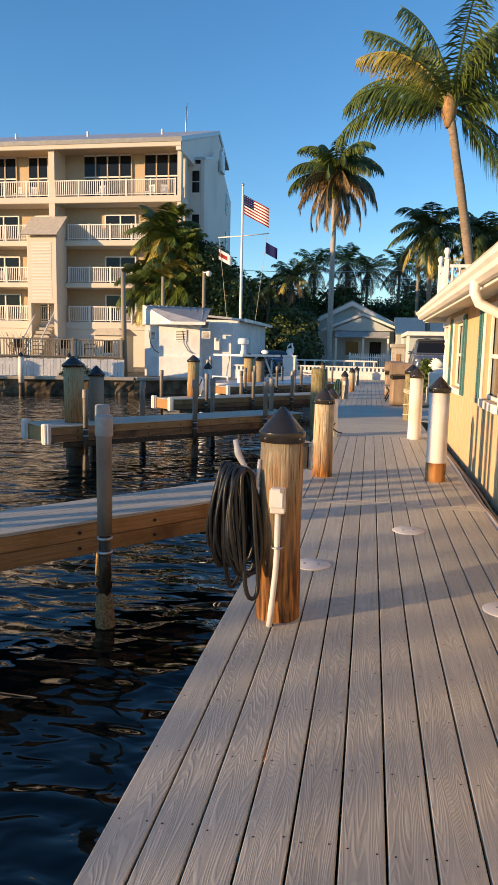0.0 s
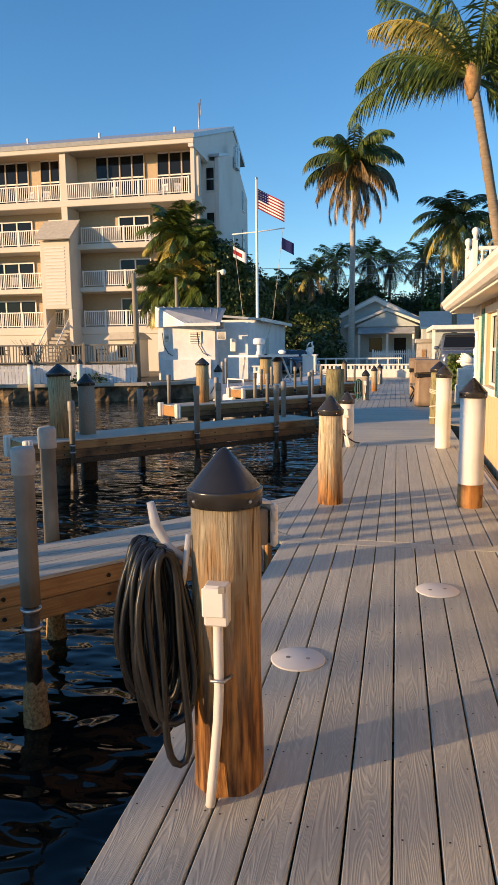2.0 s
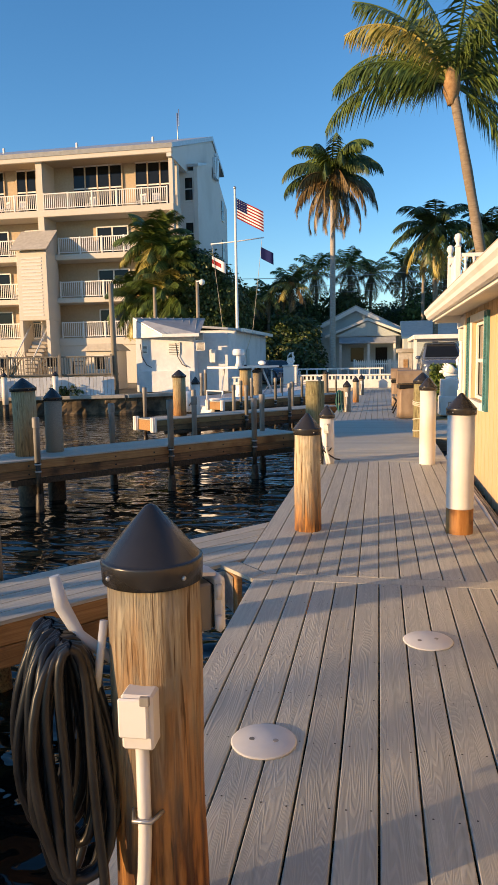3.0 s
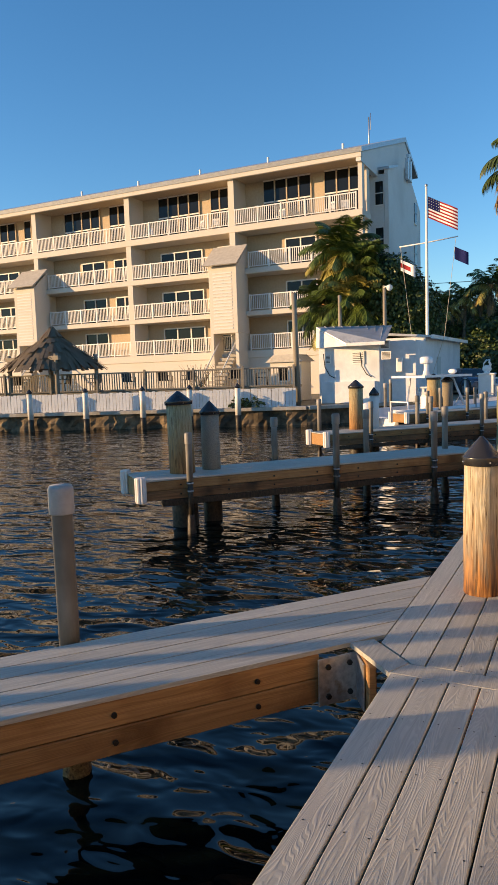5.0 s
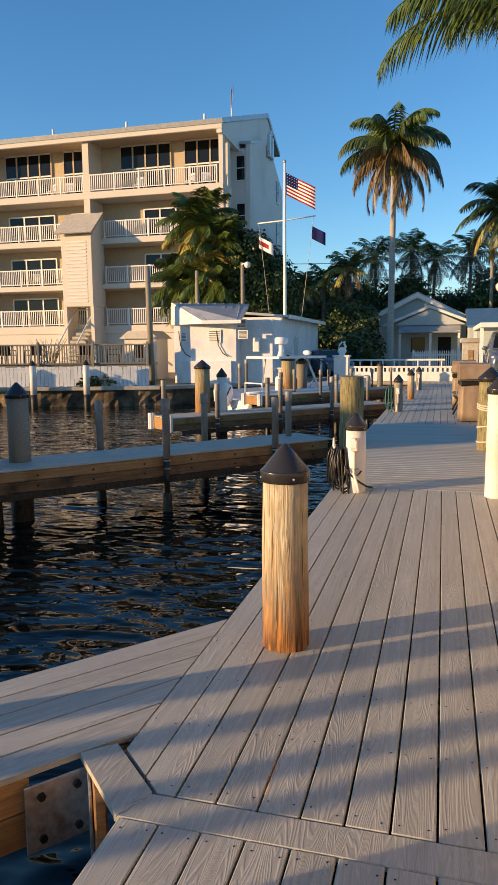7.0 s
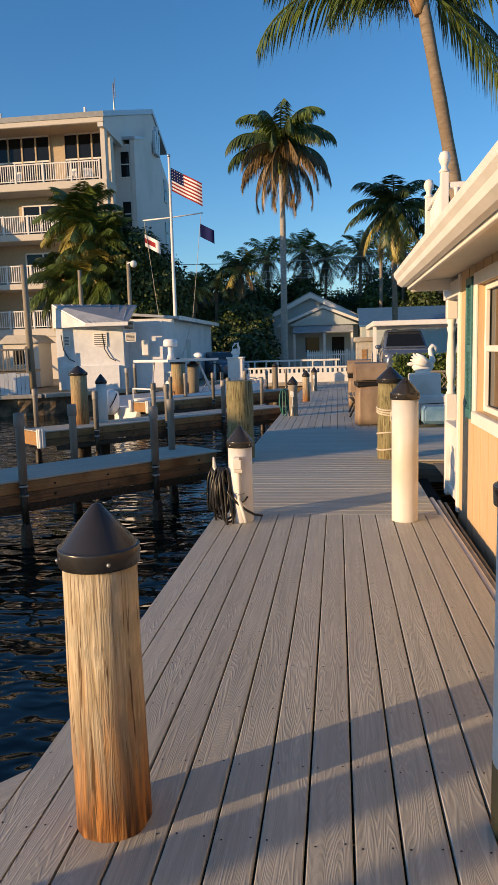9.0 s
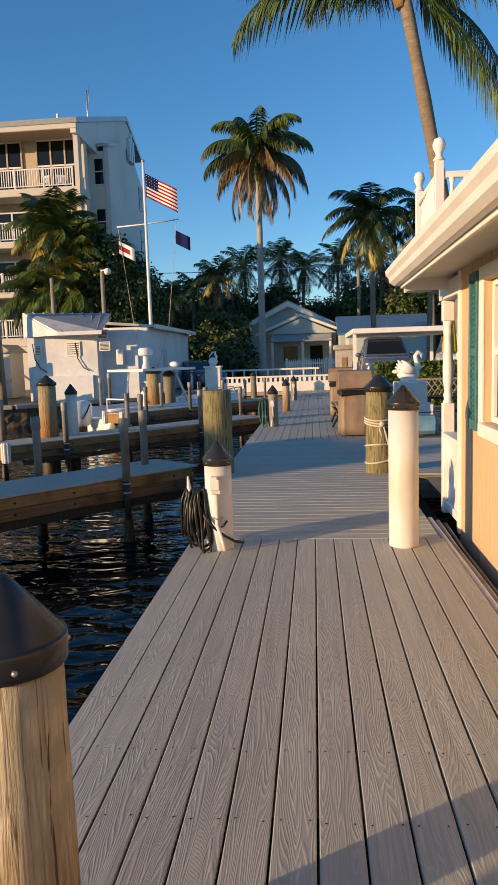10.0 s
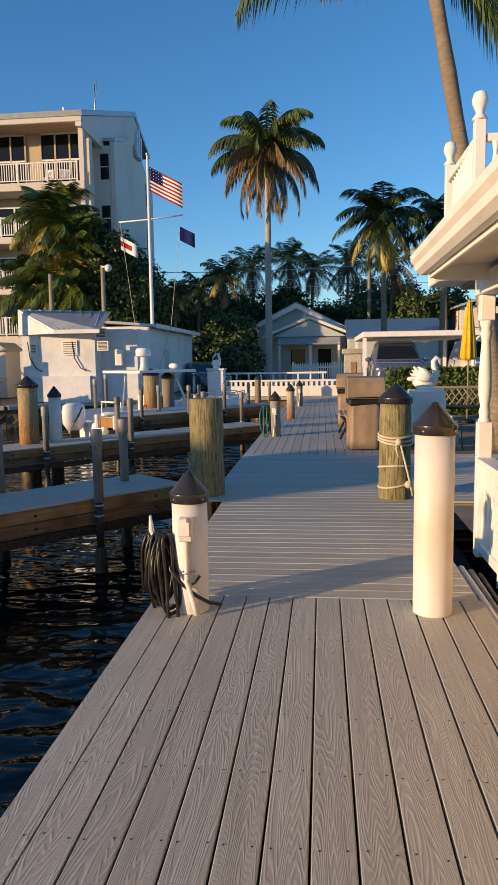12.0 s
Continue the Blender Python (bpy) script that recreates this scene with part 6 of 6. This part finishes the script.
palm("tall coconut palm with curved brown trunk beside the house", pose(3.47, 21.0, -0.05), 8.15, (-1.4, 0.0), 0.15, 0.1, 7, TRUNK, 3.4, 0.85, fibre=0.5, hang=0.9, seed=3, width=0.022, n=72, low=52, high=86, mats=[LEAF, LEAF, LEAF, LEAF],
     chosen=[(18, 98, 178, 1.05, LEAF), (30, 95, 192, 0.95, LEAF), (64, 105, 178, 0.98, LEAFGOLD), (74, 105, 150, 0.98, LEAF), (48, 105, 165, 0.95, LEAF), (-30, 62, 12, 0.98, LEAF), (-10, 80, 25, 0.95, LEAFDARK), (18, 80, 356, 1.0, LEAF), (36, 95, 20, 1.0, LEAF), (60, 105, 5, 1.0, LEAF), (40, 80, 60, 0.95, LEAFDARK), (45, 80, 95, 0.95, LEAFDARK), (40, 85, 125, 1.0, LEAF), (82, 70, 200, 0.9, LEAF), (78, 80, 340, 0.9, LEAF)])
palm("royal palm with smooth grey trunk and full crown", pose(-2.6, 48.6, -0.05), 11.5, (0.05, 0.0), 0.2, 0.15, 38, GREYTRUNK, 4.0, 0.9, shaft=1.7, hang=1.15, seed=11, width=0.042, n=64, low=-58, high=78, mats=[LEAF, LEAFDARK, DEADLEAF, DEADLEAF], droop=(140, 60))
big = palm("coconut palm with dark drooping fronds", pose(4.3, 53.5, -0.05), 10.2, (-0.2, 0.0), 0.2, 0.14, 32, TRUNK, 3.5, 1.0, fibre=0.7, seed=21, width=0.045, n=46, low=-60, mats=[LEAFDARK, LEAFDARK, LEAFDARK, LEAFGOLD], droop=(120, 60))
base_a = palm("coconut palm in a wooded garden", pose(-6.8, 58.0, -0.05), 7.4, (0.4, 0.0), 0.15, 0.12, 24, TRUNK, 2.4, 0.7, fibre=0.5, seed=31, width=0.04, n=26, low=-50, mats=[LEAF, LEAFDARK, LEAFGOLD, DEADLEAF])
base_b = palm("coconut palm with golden dead fronds in a garden", pose(-5.1, 68.0, -0.05), 9.4, (-0.3, 0.0), 0.15, 0.12, 24, TRUNK, 2.8, 0.8, fibre=0.5, seed=32, width=0.04, n=26, low=-68, mats=[LEAF, LEAFGOLD, DEADLEAF, DEADLEAF])
for src, x, y, rz, s in ((base_a, -8.4, 58.0, 50, 0.9), (base_a, -9.6, 57.0, 130, 0.82), (base_b, -2.45, 68.2, 120, 1.03), (base_b, -0.6, 68.6, 200, 0.96), (base_b, 2.5, 68.0, 260, 1.0), (base_b, 5.9, 66.0, 90, 0.95), (base_b, 9.5, 62, 30, 1.0), (base_a, -11.0, 66, 300, 0.9), (base_b, 12.5, 64, 75, 1.1), (base_a, -14.5, 75, 10, 0.96), (big, 7.9, 54.5, 140, 0.96)):
    o = copy_thing(src, pose(x, y, -0.05, 0, 0, rz))
    o.scale = (s, s, s)


def leaf_cloud(bm, c, r, n, size, rng, squash=(1, 1, 1)):
    for _ in range(n):
        d = Vector((rng.gauss(0, 1), rng.gauss(0, 1), rng.gauss(0, 1))).normalized()
        k = r * rng.uniform(0.72, 1.05) * (1 + 0.28 * noise.noise(Vector(c) + d * 2.2))
        p = Vector(c) + Vector((d.x * squash[0], d.y * squash[1], d.z * squash[2])) * k
        u = Vector((rng.gauss(0, 1), rng.gauss(0, 1), rng.gauss(0, 0.6))).normalized()
        v = u.cross(d + Vector((0.01, 0, 0))).normalized() * size * 0.38
        u = (u + d * 0.3 + Vector((0, 0, -0.35))) * size * rng.uniform(0.6, 1.2)
        bm.faces.new([bm.verts.new(q) for q in (p, p + u * 0.5 + v, p + u, p + u * 0.5 - v)])


def tree(label, name, m, clumps, leaf_n, size, material, trunk_h, seed):
    rng = random.Random(seed)
    t = thing(name, label, "tree", m)
    part("trunk", tube(B(), [(0, 0, -0.1), (0.1, 0, trunk_h * 0.5), (0, 0.1, trunk_h)], [0.22, 0.17, 0.12], 10), TRUNK, t)
    for c, r in clumps[:6]:
        part("limb", tube(B(), [(0, 0.05, trunk_h * 0.7), ((c[0]) * 0.5, c[1] * 0.5, (trunk_h + c[2]) / 2), c], [0.1, 0.07, 0.02], 6), TRUNK, t)
    bm = B()
    for c, r in clumps:
        leaf_cloud(bm, c, r, int(leaf_n * r * r), size, rng)
        leaf_cloud(bm, c, r * 0.7, int(leaf_n * r * r * 0.5), size * 1.3, rng)
    part("crown", bm, material, t)
    return t


tree("dense dark broadleaf tree beside the shed", "broadleaf_tree", pose(-9.7, 42.0, -0.05), [((0, 0, 5.2), 1.9), ((1.3, 0, 4.8), 1.5), ((-1.0, 0.3, 5.2), 1.7), ((0.3, -0.3, 6.3), 1.4), ((-0.7, 0.4, 6.7), 1.3), ((1.7, 0.2, 4.0), 1.2), ((-1.7, -0.2, 3.9), 1.5), ((0.6, -0.5, 3.4), 1.5)], 1900, 0.18, LEAFDARK, 3.4, 5)
palm("bushy palm with yellow-green fronds beside the shed", pose(-12.3, 41.3, -0.05), 8.0, (0.2, 0), 0.13, 0.1, 44, TRUNK, 2.7, 0.85, fibre=0.4, seed=41, width=0.032, n=60, low=-80, high=80, mats=[LEAF, LEAF, LEAFGOLD, LEAF])
palm("bushy palm with yellow-green fronds beside the shed", pose(-11.4, 40.7, -0.05), 5.2, (0.2, 0), 0.12, 0.1, 36, TRUNK, 2.6, 0.8, fibre=0.4, seed=43, width=0.032, n=58, low=-70, high=80, mats=[LEAFGOLD, LEAF, LEAF, LEAFDARK])
palm("bushy palm clump beside the shed", pose(-11.0, 41.0, -0.05), 6.9, (-0.2, 0), 0.12, 0.1, 34, TRUNK, 2.5, 0.8, fibre=0.4, seed=44, width=0.032, n=58, low=-70, high=80, mats=[LEAF, LEAF, LEAFDARK, LEAFGOLD])
palm("bushy palm clump beside the shed", pose(-12.9, 41.6, -0.05), 5.2, (-0.3, 0), 0.12, 0.1, 34, TRUNK, 2.4, 0.8, fibre=0.4, seed=45, width=0.032, n=58, low=-75, high=80, mats=[LEAF, LEAFDARK, LEAF, LEAFGOLD])
rng = random.Random(9)
for x, y, h, w in ((-9.5, 63, 5.6, 3.0), (-5.8, 53, 3.2, 1.9), (-7.0, 58, 5.0, 2.6), (-13, 72, 6.2, 3.2), (-1.0, 73, 7.2, 3.4), (3.6, 73, 7.4, 3.6), (8.5, 71, 7.2, 3.4), (13, 66, 6.6, 3.2), (-4.6, 68, 7.0, 3.0), (7.4, 64, 6.0, 2.6), (18, 68, 7.0, 4.0), (-4.5, 49.5, 2.2, 1.1), (-8.5, 74, 7.0, 3.2), (6.2, 68, 6.6, 2.8), (1.2, 70, 5.6, 3.0)):
    cl = [((rng.uniform(-w, w), rng.uniform(-1, 1), h * rng.uniform(0.25, 0.95)), w * rng.uniform(0.38, 0.6)) for _ in range(10)]
    tree("dark green trees and shrubs in a wooded garden", "garden_tree", pose(x, y, -0.05), cl, 340, 0.27, LEAFDARK if int(x) % 3 else LEAF, h * 0.5, int(x * 7 + y))
hg = thing("hedge", "clipped green hedge behind the landing", "hedge", pose(5.2, 28.6, -0.05))
bm = B()
box(bm, -2.9, 3.2, -0.35, 0.35, 0, 1.15)
part("core", bm, LEAFDARK, hg)
bm = B()
for _ in range(9000):
    p = Vector((rng.uniform(-3.0, 3.3), rng.uniform(-0.48, 0.45), rng.uniform(0.0, 1.3)))
    if abs(p.y) < 0.36 and p.z < 1.15 and -2.85 < p.x:
        p.y = -0.36 - rng.uniform(0, 0.1) if rng.random() < 0.6 else p.y
        if p.y > -0.36:
            p.z = 1.15 + rng.uniform(0, 0.12)
    u = Vector((rng.gauss(0, 1), rng.gauss(0, 1), rng.gauss(0, 1))).normalized() * 0.085
    v = u.cross(Vector((rng.gauss(0, 1), rng.gauss(0, 1), rng.gauss(0, 1)))).normalized() * 0.035
    bm.faces.new([bm.verts.new(q) for q in (p - u, p + v, p + u, p - v)])
part("leaves", bm, LEAF, hg)
bush = thing("bare_shrub", "thin bare shrub by the balcony wall", "shrub", pose(-22.6, 43.5, -0.05))
for i in range(26):
    a = rng.uniform(0, 6.28)
    p = [Vector((0, 0, 0.0))]
    d = Vector((math.cos(a) * 0.35, math.sin(a) * 0.35, 1.0))
    for k in range(5):
        p.append(p[-1] + d * 0.46)
        d = d + Vector((rng.uniform(-0.3, 0.3), rng.uniform(-0.3, 0.3), 0))
    part("twig", tube(B(), p, [0.04, 0.03, 0.025, 0.02, 0.012, 0.006], 4), DEADLEAF, bush)
for x, y in ((-14.2, 32.85), (-13.4, 33.1), (-13.9, 32.95)):
    wd = thing("weeds", "small weeds at the foot of the plank fence", "weeds", pose(x, y - 0.5, 0))
    bm = B()
    leaf_cloud(bm, (0, 0, 0.2), 0.3, 90, 0.16, rng, (1.2, 0.5, 0.8))
    part("leaves", bm, LEAFDARK, wd)
up = thing("upper_deck_house", "white two-storey house with a balcony behind the carport", "house", pose(13.0, 62, -0.05))
part("wall", box(B(), -2.5, 6, 0, 6, 0, 5.2), STUCCOW, up)
part("roof", prism(B(), [(-3.0, 5.1), (1.7, 6.6), (6.4, 5.1), (6.4, 5.25), (1.7, 6.8), (-3.0, 5.25)], "y", -0.6, 6.5), ROOFMETAL, up)
part("balcony", box(B(), -2.5, 6, -1.4, 0, 2.5, 2.7), OLDWOOD, up)
part("door", box(B(), 0, 1.6, -0.04, 0, 2.7, 4.7), GLASS, up)
for z in (3.0, 3.3, 3.6):
    part("rail", box(B(), -2.5, 6, -1.4, -1.34, z, z + 0.08), OLDWOOD, up)
for x in (-2.4, 0.4, 3.2, 5.9):
    part("post", box(B(), x - 0.06, x + 0.06, -1.4, -1.28, 0, 5.1), WHITE, up)

# ---- unseen shade casters, added to throw shadows across the dock ----
def upstream(y, x, d):
    """The point d metres back towards the sun from (x, y)."""
    return Vector((x, y, 0)) - d * Vector((math.cos(radians(SUN_AZ)), math.sin(radians(SUN_AZ)), 0))


# Slats added out of view; their blurred shadows half-shade the near dock.
bk = thing("slatted_screen", "unseen row of slats added to half-shade the near dock", "screen", Matrix.Translation(upstream(6.1, 0.3, 52)) @ Matrix.Rotation(radians(SUN_AZ + 90), 4, "Z"), kind="structure")
for k in range(22):
    part("slat", box(B(), -0.23 - k * 0.52, -k * 0.52, -0.05, 0.05, -1.2, 9.6), STUCCO, bk)
# Piles added out of view, spaced so each casts one narrow shadow stripe.
for y, r in ((7.13, 0.17), (7.72, 0.06), (7.98, 0.07), (8.4, 0.075), (8.82, 0.075)):
    p = upstream(y, 0.25, 8.6)
    mooring_pile("unseen pile added to throw a shadow stripe on the dock", p.x, p.y, r, 2.6, cap=False, upper=OLDWOOD)
# Single wall added out of view to keep the sun off the landing.
p = upstream(18.6, 0.3, 30)
nb = thing("bank_house", "unseen wall slab added to shade the landing", "building", Matrix.Translation(p) @ Matrix.Rotation(radians(SUN_AZ + 90), 4, "Z"), kind="structure")
part("wall", box(B(), -1.5, 1.6, -0.1, 0.1, -1.2, 5.0), STUCCO, nb)
